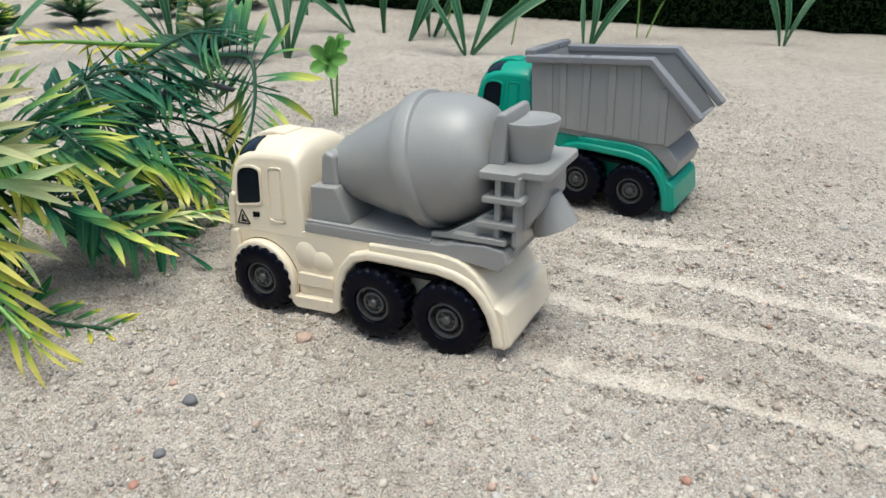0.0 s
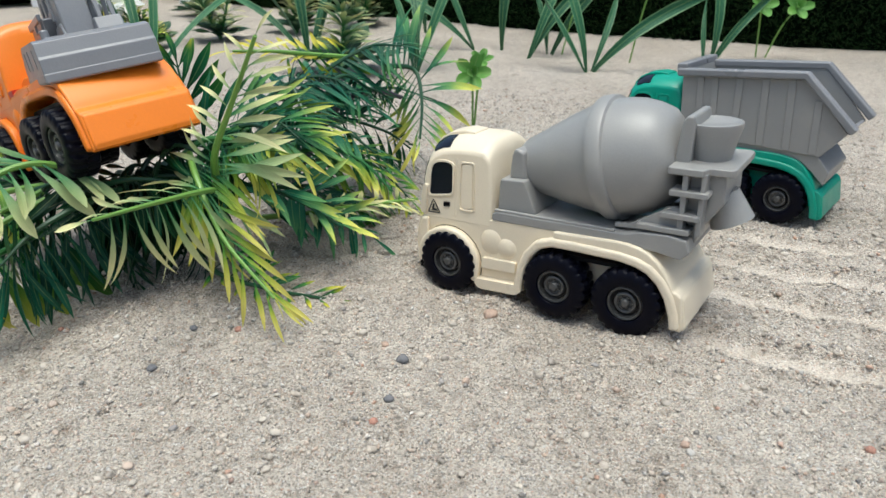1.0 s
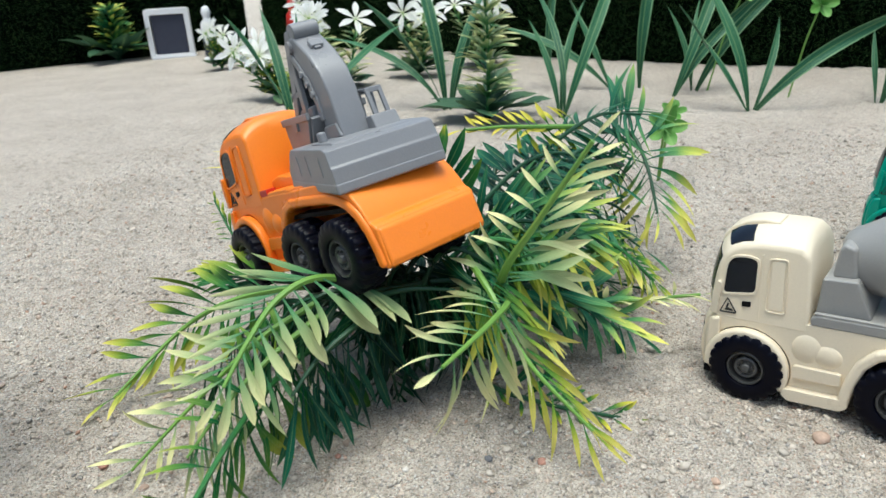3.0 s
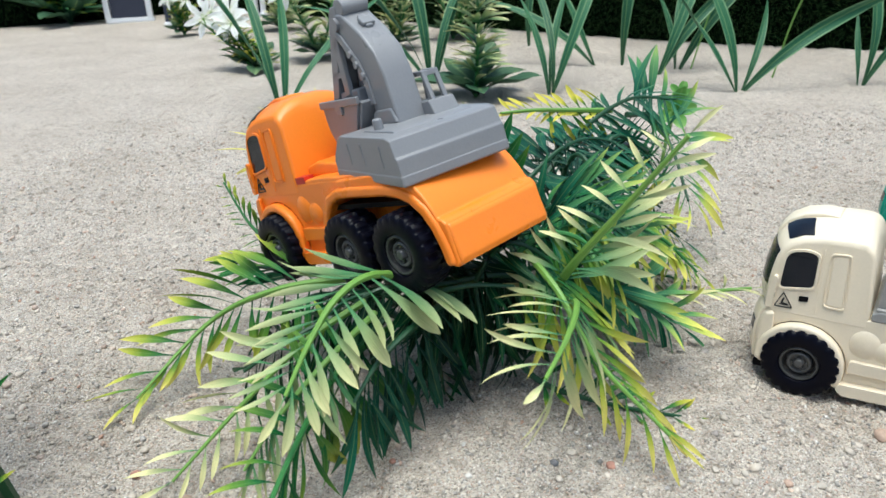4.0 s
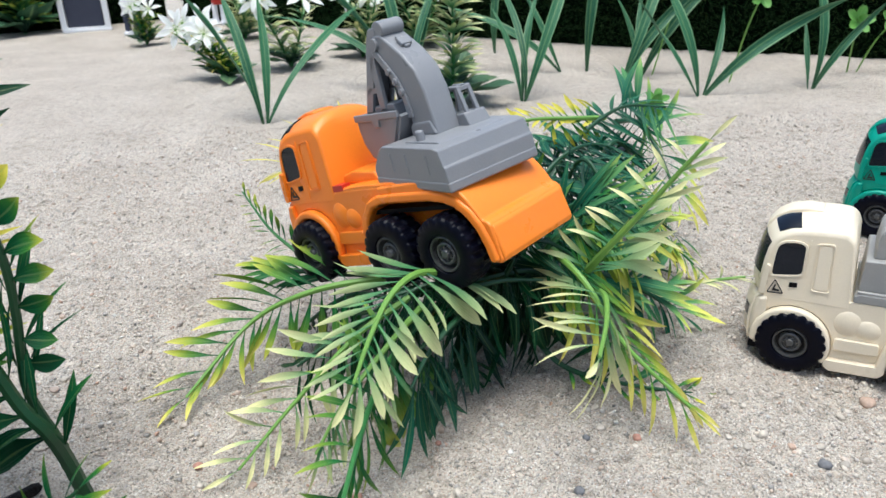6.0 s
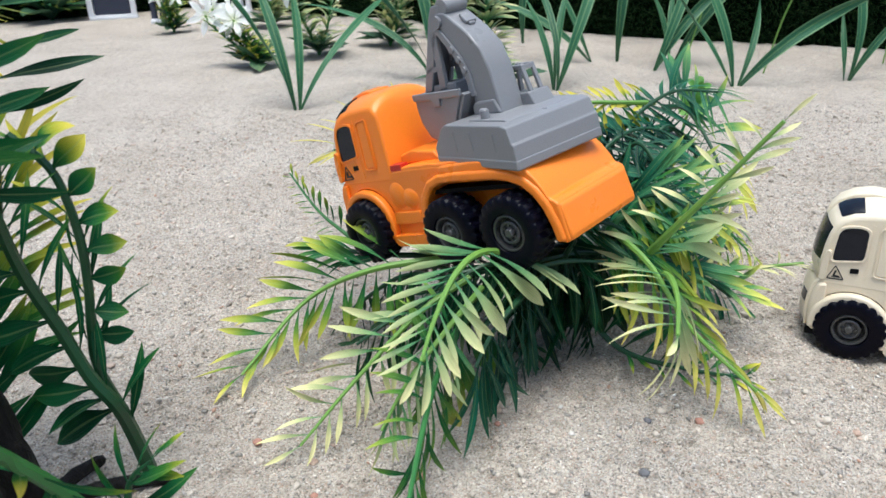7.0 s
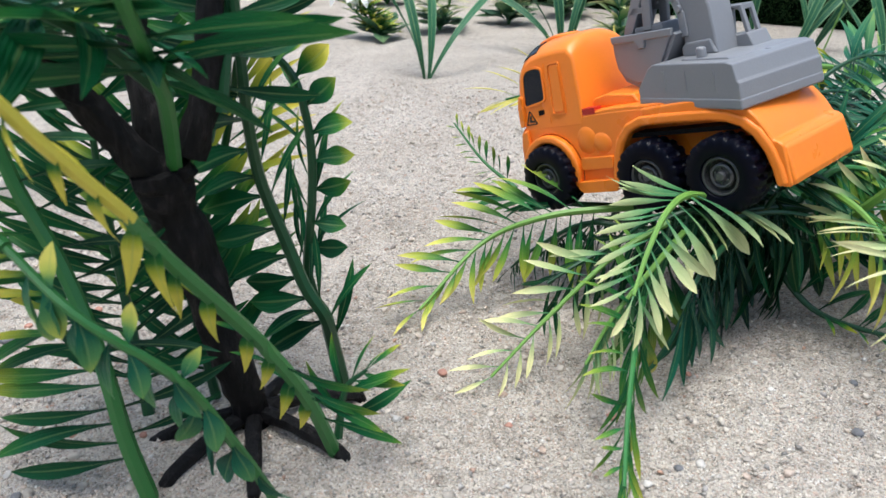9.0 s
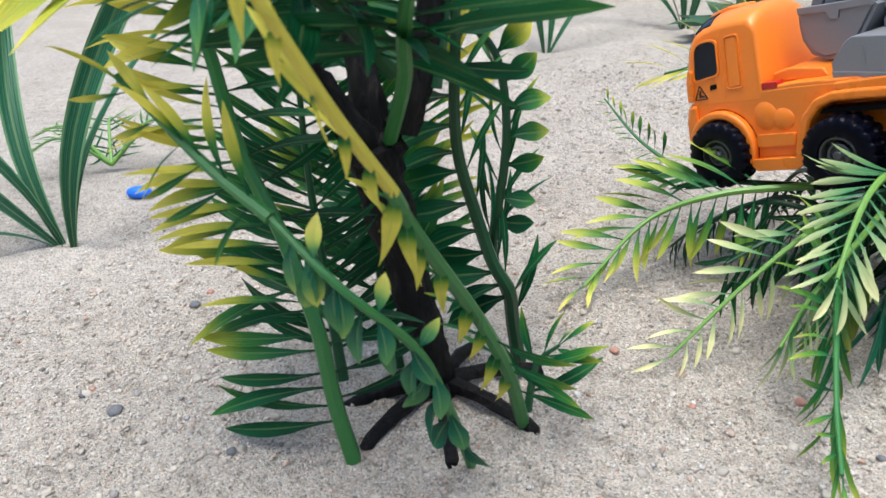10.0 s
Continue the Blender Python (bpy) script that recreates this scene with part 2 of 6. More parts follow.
TWIG = plastic("grey_twig_plastic", (0.05, 0.05, 0.06), 0.5, 0.0)

# ---- building blocks ----


def mesh_from(name, bm, mat, smooth=True):
    me = bpy.data.meshes.new(name)
    bm.normal_update()
    bm.to_mesh(me)
    bm.free()
    me.materials.append(mat)
    if smooth:
        me.shade_smooth()
    return me


def part(name, bm, mat, parent, label="", bevel=0.0, segments=2):
    ob = new(name, mesh_from(name, bm, mat))
    ob.parent = parent
    if bevel:
        mod = ob.modifiers.new("edge", "BEVEL")
        mod.width, mod.segments, mod.limit_method, mod.angle_limit = bevel, segments, "ANGLE", radians(28)
        mod.harden_normals = True
    else:
        ob.data.set_sharp_from_angle(angle=radians(40))
    return tagged(ob, label)


def thing(name, label, category, m=None, group="", kind=""):
    ob = new(name)
    ob.empty_display_size = 0.02
    if m is not None:
        ob.matrix_world = m
    return tagged(ob, label, category, group, kind)


MM = 0.001


def prism(pts, y0, y1, bm=None, width=None):
    """Side outline (x, z) in mm, drawn out from y0 to y1; width(x, z) may scale y."""
    bm = bm or bmesh.new()
    rings = []
    for y in (y0, y1):
        rings.append([bm.verts.new((x * MM, y * (width(x, z) if width else 1) * MM, z * MM)) for x, z in pts])
    n = len(pts)
    a, b = rings
    bm.faces.new(a)
    bm.faces.new(b[::-1])
    for i in range(n):
        bm.faces.new((a[i], b[i], b[(i + 1) % n], a[(i + 1) % n]))
    bmesh.ops.recalc_face_normals(bm, faces=bm.faces[:])
    return bm


def box(x0, x1, y0, y1, z0, z1, bm=None):
    return prism([(x0, z0), (x1, z0), (x1, z1), (x0, z1)], y0, y1, bm)


def band(pts, w, y0, y1, bm=None):
    """A strip of width w (mm) along an open line of (x, z) points, drawn out from y0 to y1."""
    out = []
    for i, (x, z) in enumerate(pts):
        ax, az = pts[max(i - 1, 0)]
        bx, bz = pts[min(i + 1, len(pts) - 1)]
        d = math.hypot(bx - ax, bz - az) or 1
        out.append((x - (bz - az) / d * w, z + (bx - ax) / d * w))
    return prism(list(pts) + out[::-1], y0, y1, bm)


def loop_band(pts, w, y0, y1, bm=None):
    """A closed frame of width w round an outline given anticlockwise, seen from +y looking along -y or not."""
    bm = bm or bmesh.new()
    n = len(pts)
    cx, cz = sum(p[0] for p in pts) / n, sum(p[1] for p in pts) / n
    inner = []
    for x, z in pts:
        d = math.hypot(x - cx, z - cz)
        inner.append((x - (x - cx) / d * w, z - (z - cz) / d * w))
    vs = [[bm.verts.new((x * MM, y * MM, z * MM)) for x, z in ring] for ring in (pts, inner) for y in (y0, y1)]
    for i in range(n):
        j = (i + 1) % n
        for p, q in ((0, 1), (1, 3), (3, 2), (2, 0)):
            bm.faces.new((vs[p][i], vs[q][i], vs[q][j], vs[p][j]))
    bmesh.ops.recalc_face_normals(bm, faces=bm.faces[:])
    return bm


def rounded(pts, r=1.2, seg=3):
    """Rounds the corners of a convex outline."""
    out = []
    n = len(pts)
    for i in range(n):
        p, a, b = Vector(pts[i]), Vector(pts[i - 1]), Vector(pts[(i + 1) % n])
        u, v = (a - p).normalized() * r, (b - p).normalized() * r
        for k in range(seg + 1):
            t = k / seg
            q = (p + u) * (1 - t) ** 2 + p * 2 * t * (1 - t) + (p + v) * t * t
            out.append((q.x, q.y))
    return out


def lathe(profile, n=32, axis="y", bm=None, at=(0, 0, 0), tilt=0.0, caps=True):
    """Turns (radius, along) in mm round an axis through at; tilt leans the x axis upwards (degrees)."""
    bm = bm or bmesh.new()
    rings = []
    for r, h in profile:
        ring = []
        for k in range(n):
            a = 2 * math.pi * k / n
            c, s = r * math.cos(a), r * math.sin(a)
            v = Vector((c, h, s)) if axis == "y" else Vector((h, c, s)) if axis == "x" else Vector((c, s, h))
            if tilt:
                v = Matrix.Rotation(radians(tilt), 3, "Y") @ v
            ring.append(bm.verts.new((v + Vector(at)) * MM))
        rings.append(ring)
    for a, b in zip(rings, rings[1:]):
        for k in range(n):
            bm.faces.new((a[k], a[(k + 1) % n], b[(k + 1) % n], b[k]))
    if caps:
        bm.faces.new(rings[0])
        bm.faces.new(rings[-1])
    bmesh.ops.recalc_face_normals(bm, faces=bm.faces[:])
    return bm


def spline(pts, n):
    """Points evenly along a smooth line through the given ones."""
    p = [Vector(q) for q in pts]
    p = [2 * p[0] - p[1]] + p + [2 * p[-1] - p[-2]]
    out = []
    m = len(pts) - 1
    for i in range(n + 1):
        s = i / n * m
        k = min(int(s), m - 1)
        t = s - k
        a, b, c, d = p[k:k + 4]
        out.append(0.5 * (2 * b + (c - a) * t + (2 * a - 5 * b + 4 * c - d) * t * t + (3 * b - a - 3 * c + d) * t ** 3))
    return out


def tube(path, radius, sides=6, bm=None, rough=0.0, rng=None):
    """A tapered round stem along a path; radius(t) in metres."""
    bm = bm or bmesh.new()
    rings = []
    for i, c in enumerate(path):
        t = (path[min(i + 1, len(path) - 1)] - path[max(i - 1, 0)]).normalized()
        ref = Vector((0, 0, 1)) if abs(t.z) < 0.85 else Vector((1, 0, 0))
        s = t.cross(ref).normalized()
        u = s.cross(t)
        r = radius(i / (len(path) - 1))
        ring = []
        for k in range(sides):
            a = 2 * math.pi * k / sides
            rr = r * (1 + (rng.uniform(-rough, rough) if rng else 0))
            ring.append(bm.verts.new(c + (s * math.cos(a) + u * math.sin(a)) * rr))
        rings.append(ring)
    for a, b in zip(rings, rings[1:]):
        for k in range(sides):
            bm.faces.new((a[k], a[(k + 1) % sides], b[(k + 1) % sides], b[k]))
    bm.faces.new(rings[0])
    bm.faces.new(rings[-1])
    bmesh.ops.recalc_face_normals(bm, faces=bm.faces[:])
    return bm


def leaf_mesh(name, mat, shape, aspect, bend=0.25, fold=0.35, seg=7, twist=0.0, wave=0.0, across=2, curve=0.0):
    """A leaf of length 1 along x and greatest width aspect; shape(t) gives its relative half width; bends down along z."""
    bm = bmesh.new()
    uvl = bm.loops.layers.uv.new("UVMap")
    rows, uvs = [], {}
    for i in range(seg + 1):
        t = i / seg
        w = max(shape(t) * 0.5, 0.012) * aspect
        ca, sa = math.cos(twist * t), math.sin(twist * t)
        row = []
        for k in range(across + 1):
            v = 2 * k / across - 1
            y, z = v * w, abs(v) * w * fold
            y, z = y * ca - z * sa, y * sa + z * ca
            z += -bend * t * t + wave * math.sin(7 * t + v) * w
            vert = bm.verts.new((t * (1 - 0.25 * bend * bend * t), y + curve * t * t, z))
            uvs[vert] = (t, (v + 1) / 2)
            row.append(vert)
        rows.append(row)
    for a, b in zip(rows, rows[1:]):
        for k in range(across):
            f = bm.faces.new((a[k], b[k], b[k + 1], a[k + 1]))
            for lp in f.loops:
                lp[uvl].uv = uvs[lp.vert]
    return mesh_from(name, bm, mat)

# ---- ground ----
TRUCK_C = Matrix(((-0.8566, -0.515, -0.0317, 0.0781), (0.5142, -0.8572, 0.0311, 0.3027), (-0.0432, 0.0103, 0.999, -0.0011), (0, 0, 0, 1)))
TRUCK_O = Matrix(((-0.706, -0.6609, -0.2546, -0.1178), (0.6498, -0.7475, 0.1385, 0.311), (-0.2819, -0.0676, 0.9571, 0.0573), (0, 0, 0, 1)))
TRUCK_D = Matrix(((-0.7983, -0.6022, 0.0119, 0.179), (0.6023, -0.7983, 0.003, 0.4206), (0.0077, 0.0095, 0.9999, -0.0018), (0, 0, 0, 1)))

grng = np.random.RandomState(7)
WAVES = [(grng.uniform(0, 6.28), grng.uniform(0, 6.28), wl, amp) for wl, amp in
         ((0.31, 0.0016), (0.23, 0.0012), (0.17, 0.0009), (0.11, 0.0007), (0.083, 0.0006), (0.061, 0.0005), (0.047, 0.0004),
          (0.035, 0.0004), (0.026, 0.0003), (0.019, 0.0003), (0.0135, 0.00032), (0.0095, 0.0003), (0.0068, 0.0002)) for _ in range(2)]


def rut_mask(lx, ly):
    """How far the sand is pressed flat (ruts) and heaped (strips between them), in the mixer's own axes."""
    along = np.clip((-lx - 0.004) / 0.02, 0, 1) * np.clip((0.5 + lx) / 0.1, 0, 1)
    wob = 0.0025 * np.sin(lx * 31) + 0.0015 * np.sin(lx * 77 + 1)
    press, heap_up = 0.0, 0.0
    for side, wide in ((-0.106, 0.006), (-0.070, 0.0065), (-0.036, 0.006), (0.007, 0.0065)):
        d = np.abs(ly + wob - side) / wide
        press = press + along * np.exp(-d ** 4)
        heap_up = heap_up + along * np.exp(-((d - 1.5) / 0.4) ** 2)
    return press, heap_up


def ground_height(x, y):
    x, y = np.asarray(x, float), np.asarray(y, float)
    z = np.zeros(np.broadcast(x, y).shape)
    for ang, ph, wl, amp in WAVES:
        z = z + amp * np.sin((x * np.cos(ang) + y * np.sin(ang)) * 6.283 / wl + ph + 1.3 * np.sin((x * np.sin(ang) - y * np.cos(ang)) * 4.1 / wl))
    fade = np.clip(1.6 - np.hypot(x, y - 0.4) / 1.2, 0, 1)
    z = z * fade * 0.75
    # pressed wheel ruts behind the mixer, with loose crumbs heaped between them
    inv = TRUCK_C.inverted()
    lx = inv[0][0] * x + inv[0][1] * y + inv[0][3]
    ly = inv[1][0] * x + inv[1][1] * y + inv[1][3]
    press, heap_up = rut_mask(lx, ly)
    z = z * (1 - 0.7 * np.minimum(press, 1)) - 0.0022 * press + 0.0013 * heap_up
    # hollows under the wheels of the mixer
    inv = TRUCK_C.inverted()
    lx = inv[0][0] * x + inv[0][1] * y + inv[0][3]
    ly = inv[1][0] * x + inv[1][1] * y + inv[1][3]
    for wx, deep in ((0.076, 0.0042), (0.028, 0.0022), (0.0, 0.0014)):
        z = z - deep * np.exp(-((lx - wx) / 0.017) ** 2 - ((np.abs(ly) - 0.021) / 0.013) ** 2)
    return z


def gz(x, y):
    return float(ground_height(x, y))


def axis_lines(lo, hi, fine, out_lo, out_hi):
    mid = np.arange(lo, hi, fine)
    grow, step, v = [], fine, hi
    while v < out_hi:
        step *= 1.18
        grow.append(v)
        v += step
    back, step, v = [], fine, lo
    while v > out_lo:
        step *= 1.18
        v -= step
        back.append(v)
    return np.array(back[::-1] + list(mid) + grow + [out_hi])


gx = axis_lines(-0.46, 0.36, 0.0017, -60, 60)
gy = axis_lines(0.11, 0.62, 0.0017, -60, 60)
X, Y = np.meshgrid(gx, gy)
Z = ground_height(X, Y)
near = (np.abs(X + 0.06) < 0.42) & (np.abs(Y - 0.4) < 0.3)
Z = Z + near * grng.normal(0, 0.00022, Z.shape)
W, H = len(gx), len(gy)
verts = np.stack([X, Y, Z], -1).reshape(-1, 3)
idx = np.arange(W * H).reshape(H, W)
quads = np.stack([idx[:-1, :-1], idx[:-1, 1:], idx[1:, 1:], idx[1:, :-1]], -1).reshape(-1, 4)


def fast_mesh(name, verts, faces, mat):
    """A mesh from arrays of places and of equal-sided faces."""
    me = bpy.data.meshes.new(name)
    me.vertices.add(len(verts))
    me.vertices.foreach_set("co", verts.astype(np.float32).ravel())
    k = faces.shape[1]
    me.loops.add(faces.size)
    me.loops.foreach_set("vertex_index", faces.astype(np.int32).ravel())
    me.polygons.add(len(faces))
    me.polygons.foreach_set("loop_start", np.arange(0, faces.size, k, dtype=np.int32))
    me.update(calc_edges=True)
    me.materials.append(mat)
    return me


gme = fast_mesh("ground", verts, quads, SAND)
gme.shade_smooth()
inv_c = TRUCK_C.inverted()
pressed = gme.attributes.new("pressed", "FLOAT", "POINT")
pressed.data.foreach_set("value", np.clip(rut_mask(inv_c[0][0] * verts[:, 0] + inv_c[0][1] * verts[:, 1] + inv_c[0][3],
                                                   inv_c[1][0] * verts[:, 0] + inv_c[1][1] * verts[:, 1] + inv_c[1][3])[0], 0, 1).astype(np.float32))
ground = tagged(new("ground", gme), "pale beige coarse sand with wheel ruts and small pebbles", "sand", kind="structure")


def grains(name, count, x0, x1, y0, y1, s0, s1, seed, squash=0.7, lift=0.15, rounded_off=False, ridges=False):
    """Loose sand grains, each an uneven eight-sided stone lying in the surface."""
    r = np.random.RandomState(seed)
    px, py = r.uniform(x0, x1, count), r.uniform(y0, y1, count)
    inv = TRUCK_C.inverted()
    press, heap_up = rut_mask(inv[0][0] * px + inv[0][1] * py + inv[0][3], inv[1][0] * px + inv[1][1] * py + inv[1][3])
    keep = r.uniform(0, 1, count) < heap_up if ridges else r.uniform(0, 1, count) > 0.96 * press
    px, py = px[keep], py[keep]
    count = len(px)
    s = s0 + (s1 - s0) * r.power(0.35, count)
    base = np.array([(1, 0, 0), (-1, 0, 0), (0, 1, 0), (0, -1, 0), (0, 0, 1), (0, 0, -1)], float)
    tri = np.array([(0, 2, 4), (2, 1, 4), (1, 3, 4), (3, 0, 4), (2, 0, 5), (1, 2, 5), (3, 1, 5), (0, 3, 5)])
    if rounded_off:
        ico = bmesh.new()
        bmesh.ops.create_icosphere(ico, subdivisions=2, radius=1.0)
        base = np.array([v.co[:] for v in ico.verts])
        tri = np.array([[v.index for v in f.verts] for f in ico.faces])
        ico.free()
    n = len(base)
    v = base[None] * s[:, None, None] * r.uniform(0.75, 1.25, (count, 1, 3)) if rounded_off else base[None] * (s[:, None, None] * r.uniform(0.6, 1.25, (count, 6, 1)))
    v = v + r.normal(0, 0.13 if rounded_off else 0.18, v.shape) * s[:, None, None]
    a = r.uniform(0, 6.28, count)
    c, sn = np.cos(a)[:, None], np.sin(a)[:, None]
    xx, yy = v[..., 0] * c - v[..., 1] * sn, v[..., 0] * sn + v[..., 1] * c
    tilt = r.uniform(-0.7, 0.7, count)[:, None]
    zz = v[..., 2] * squash
    xx, zz = xx * np.cos(tilt) - zz * np.sin(tilt), xx * np.sin(tilt) + zz * np.cos(tilt)
    z = ground_height(px, py) + s * lift
    v = np.stack([xx + px[:, None], yy + py[:, None], zz + z[:, None]], -1)
    f = tri[None] + n * np.arange(count)[:, None, None]
    return fast_mesh(name, v.reshape(-1, 3), f.reshape(-1, 3), GRAIN)


tagged(new("sand_grains", grains("sand_grains", 110000, -0.42, 0.28, 0.12, 0.5, 0.00022, 0.0006, 3)),
       "loose beige and grey sand grains on the ground", "sand", kind="stuff")
tagged(new("coarse_grit", grains("coarse_grit", 46000, -0.46, 0.34, 0.11, 0.75, 0.00048, 0.0013, 5, lift=0.25)),
       "scattered coarse grit and tiny pebbles on sand", "gravel", kind="stuff")
ridge = grains("ridge_crumbs", 26000, -0.02, 0.4, 0.1, 0.44, 0.0005, 0.0012, 15, 0.8, 0.4, False, True)
tagged(new("ridge_crumbs", ridge), "loose sand crumbs heaped along the wheel ruts", "gravel", kind="stuff")
crumbs = grains("sand_crumbs", 6500, -0.46, 0.34, 0.11, 0.7, 0.0007, 0.0017, 9, 0.6, 0.15, True)
crumbs.materials[0] = CRUMB
crumbs.shade_smooth()
tagged(new("sand_crumbs", crumbs), "rounded crumbs of sand and small stones lying loose", "gravel", kind="stuff")


def pebble(x, y, size, mat, label, seed):
    r = random.Random(seed)
    bm = bmesh.new()
    bmesh.ops.create_icosphere(bm, subdivisions=2, radius=size)
    for v in bm.verts:
        n = noise.noise(v.co / size * 1.3 + Vector((seed, 0, 0)))
        v.co *= 1 + 0.3 * n + r.uniform(-0.04, 0.04)
        v.co.z *= 0.65
    ob = new("pebble", mesh_from("pebble", bm, mat))
    ob.location = (x, y, gz(x, y) + size * 0.25)
    tagged(ob, label, "pebble", "pebbles on the sand")


# ---- turf hedge behind the sand ----


def hedge(name, line, height, depth, label, seed, per_metre):
    """A wall of artificial turf: a backing with thickness and a coat of short blades."""
    root = thing(name, label, "hedge", kind="structure")
    bm = bmesh.new()
    pts = [Vector((x, y, 0)) for x, y in line]
    offs = []
    for i, p in enumerate(pts):
        t = (pts[min(i + 1, len(pts) - 1)] - pts[max(i - 1, 0)]).normalized()
        offs.append(Vector((-t.y, t.x, 0)))
    rings = [[bm.verts.new(p + o * d + Vector((0, 0, z))) for d, z in ((0, -0.02), (0, height), (depth, height), (depth, -0.02))] for p, o in zip(pts, offs)]
    for a, b in zip(rings, rings[1:]):
        for k in range(4):
            bm.faces.new((a[k], a[(k + 1) % 4], b[(k + 1) % 4], b[k]))
    bm.faces.new(rings[0])
    bm.faces.new(rings[-1])
    bmesh.ops.recalc_face_normals(bm, faces=bm.faces[:])
    # no UVs here, so the backing takes the ramp's dark end as shade
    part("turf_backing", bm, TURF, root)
    r = np.random.RandomState(seed)
    vs, uv = [], []
    for a, b, o in zip(pts, pts[1:], offs):
        ln = (b - a).length
        n = int(ln * per_metre)
        t = r.uniform(0, 1, n)
        z = r.uniform(0, 0.3, n)
        base = np.array(a)[None] * (1 - t[:, None]) + np.array(b)[None] * t[:, None]
        base[:, 2] = z
        d = np.array((b - a).normalized())
        out = -np.array(o)
        dirs = out[None] * r.uniform(0.5, 1.0, (n, 1)) + d[None] * r.normal(0, 0.45, (n, 1)) + np.array((0, 0, 1.0))[None] * r.normal(0.15, 0.5, (n, 1))
        dirs /= np.linalg.norm(dirs, axis=1, keepdims=True)
        side = np.cross(dirs, r.normal(0, 1, (n, 3)))
        side /= np.linalg.norm(side, axis=1, keepdims=True)
        L = r.uniform(0.008, 0.016, (n, 1))
        w = r.uniform(0.0005, 0.0009, (n, 1))
        vs.append(np.stack([base - side * w, base + side * w, base + dirs * L], 1))
    v = np.concatenate(vs)
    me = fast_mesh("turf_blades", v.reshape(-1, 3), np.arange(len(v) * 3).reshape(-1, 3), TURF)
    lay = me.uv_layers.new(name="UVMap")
    # u runs from shaded root to lit tip
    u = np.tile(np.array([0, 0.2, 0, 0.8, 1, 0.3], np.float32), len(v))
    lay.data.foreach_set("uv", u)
    ob = new("turf_blades", me)
    ob.parent = root
    tagged(ob, "short dark green artificial grass blades, shaded roots and lit tips in colour", kind="stuff")


hedge("wall_east", [(-0.71, 1.79), (-0.016, 1.30), (0.26, 1.112), (0.66, 0.965), (1.5, 0.68)], 0.32, 0.05,
      "dark green artificial turf wall standing behind the sand", 11, 42000)
hedge("wall_west", [(-2.3, 0.62), (-1.18, 1.436), (-0.99, 1.58), (-0.745, 1.77)], 0.32, 0.05,
      "dark green artificial turf wall standing on the sand", 12, 30000)
# added out of view to block low sky light and darken reflections
hedge("wall_south", [(1.5, 0.66), (1.25, -0.75), (-1.9, -0.75), (-2.28, 0.6)], 0.32, 0.05,
      "unseen turf wall added behind the camera to block low sky light", 13, 600)

# ---- toy trucks ----


def wheel_parts(parent):
    """Tyre with shoulder and lugs, and a stepped rim with hub and bolts; axis along y, outer face towards +y."""
    n, lugs = 160, 20
    prof = [(6.8, -5.2, 0), (9.5, -5.5, 0), (10.8, -5.4, 0.25), (11.9, -5.1, 0.6), (12.4, -4.6, 0.9), (12.6, -3.4, 1.0), (12.6, -1.4, 1.0), (12.6, -0.3, 1.0), (12.6, 0.3, 1.0),
            (12.6, 1.4, 1.0), (12.6, 3.4, 1.0), (12.4, 4.6, 0.9), (11.9, 5.1, 0.6), (10.7, 5.45, 0.35), (9.8, 5.6, 0), (8.0, 5.6, 0), (7.0, 5.2, 0), (6.6, 4.4, 0), (6.3, 2.0, 0)]
    bm = bmesh.new()
    rings = []
    for r, h, up in prof:
        ring = []
        for k in range(n):
            ph = (k / n * lugs + (0.5 if h > 0 else 0.0) + abs(h) * 0.05) % 1
            rr = r + (up * 0.6 if 0.22 < ph < 0.82 else -up * 0.2)
            a = 2 * math.pi * k / n
            ring.append(bm.verts.new(Vector((rr * math.cos(a), h, rr * math.sin(a))) * MM))
        rings.append(ring)
    for p, q in zip(rings, rings[1:]):
        for k in range(n):
            bm.faces.new((p[k], p[(k + 1) % n], q[(k + 1) % n], q[k]))
    bmesh.ops.recalc_face_normals(bm, faces=bm.faces[:])
    part("tyre", bm, TYRE, parent)
    rim = part("rim", lathe([(6.7, 2.0), (6.6, 4.6), (6.2, 4.9), (5.7, 4.7), (5.5, 3.8), (5.3, 2.2), (5.1, 2.2)], 40, caps=False), RIM, parent)
    part("rim_dish", lathe([(5.3, 2.3), (4.4, 2.1), (0.01, 2.0)], 32, caps=False), DISH, rim)
    bm = lathe([(4.3, 2.0), (4.1, 3.9), (3.6, 4.2), (3.1, 4.0), (2.9, 3.2), (1.9, 3.1), (1.7, 4.5), (1.3, 4.9), (0.01, 5.0)], 24)
    for k in range(6):
        a = 2 * math.pi * k / 6
        lathe([(0.42, 3.0), (0.4, 4.0), (0.01, 4.1)], 8, "y", bm, (2.4 * math.cos(a), 0, 2.35 * math.sin(a)))
    part("hub", bm, HUB, rim)


def arc(cx, cz, r, a0, a1, n, rz=None):
    return [(cx + r * math.cos(radians(a0 + (a1 - a0) * k / n)), cz + (rz or r) * math.sin(radians(a0 + (a1 - a0) * k / n))) for k in range(n + 1)]


FRONT_ARCH = arc(77.2, 13.9, 15.0, 208, -8, 16)
REAR_ARCH = [(-15.9, 5.8), (-15.0, 11.5), (-13.2, 17.2), (-10.2, 22.2), (-6.4, 25.6), (-2, 27.4), (4, 28.4), (22, 28.9), (30, 28.8), (35, 27.2), (38.8, 23), (41.2, 16.6), (42.6, 10), (43.0, 6.6)]


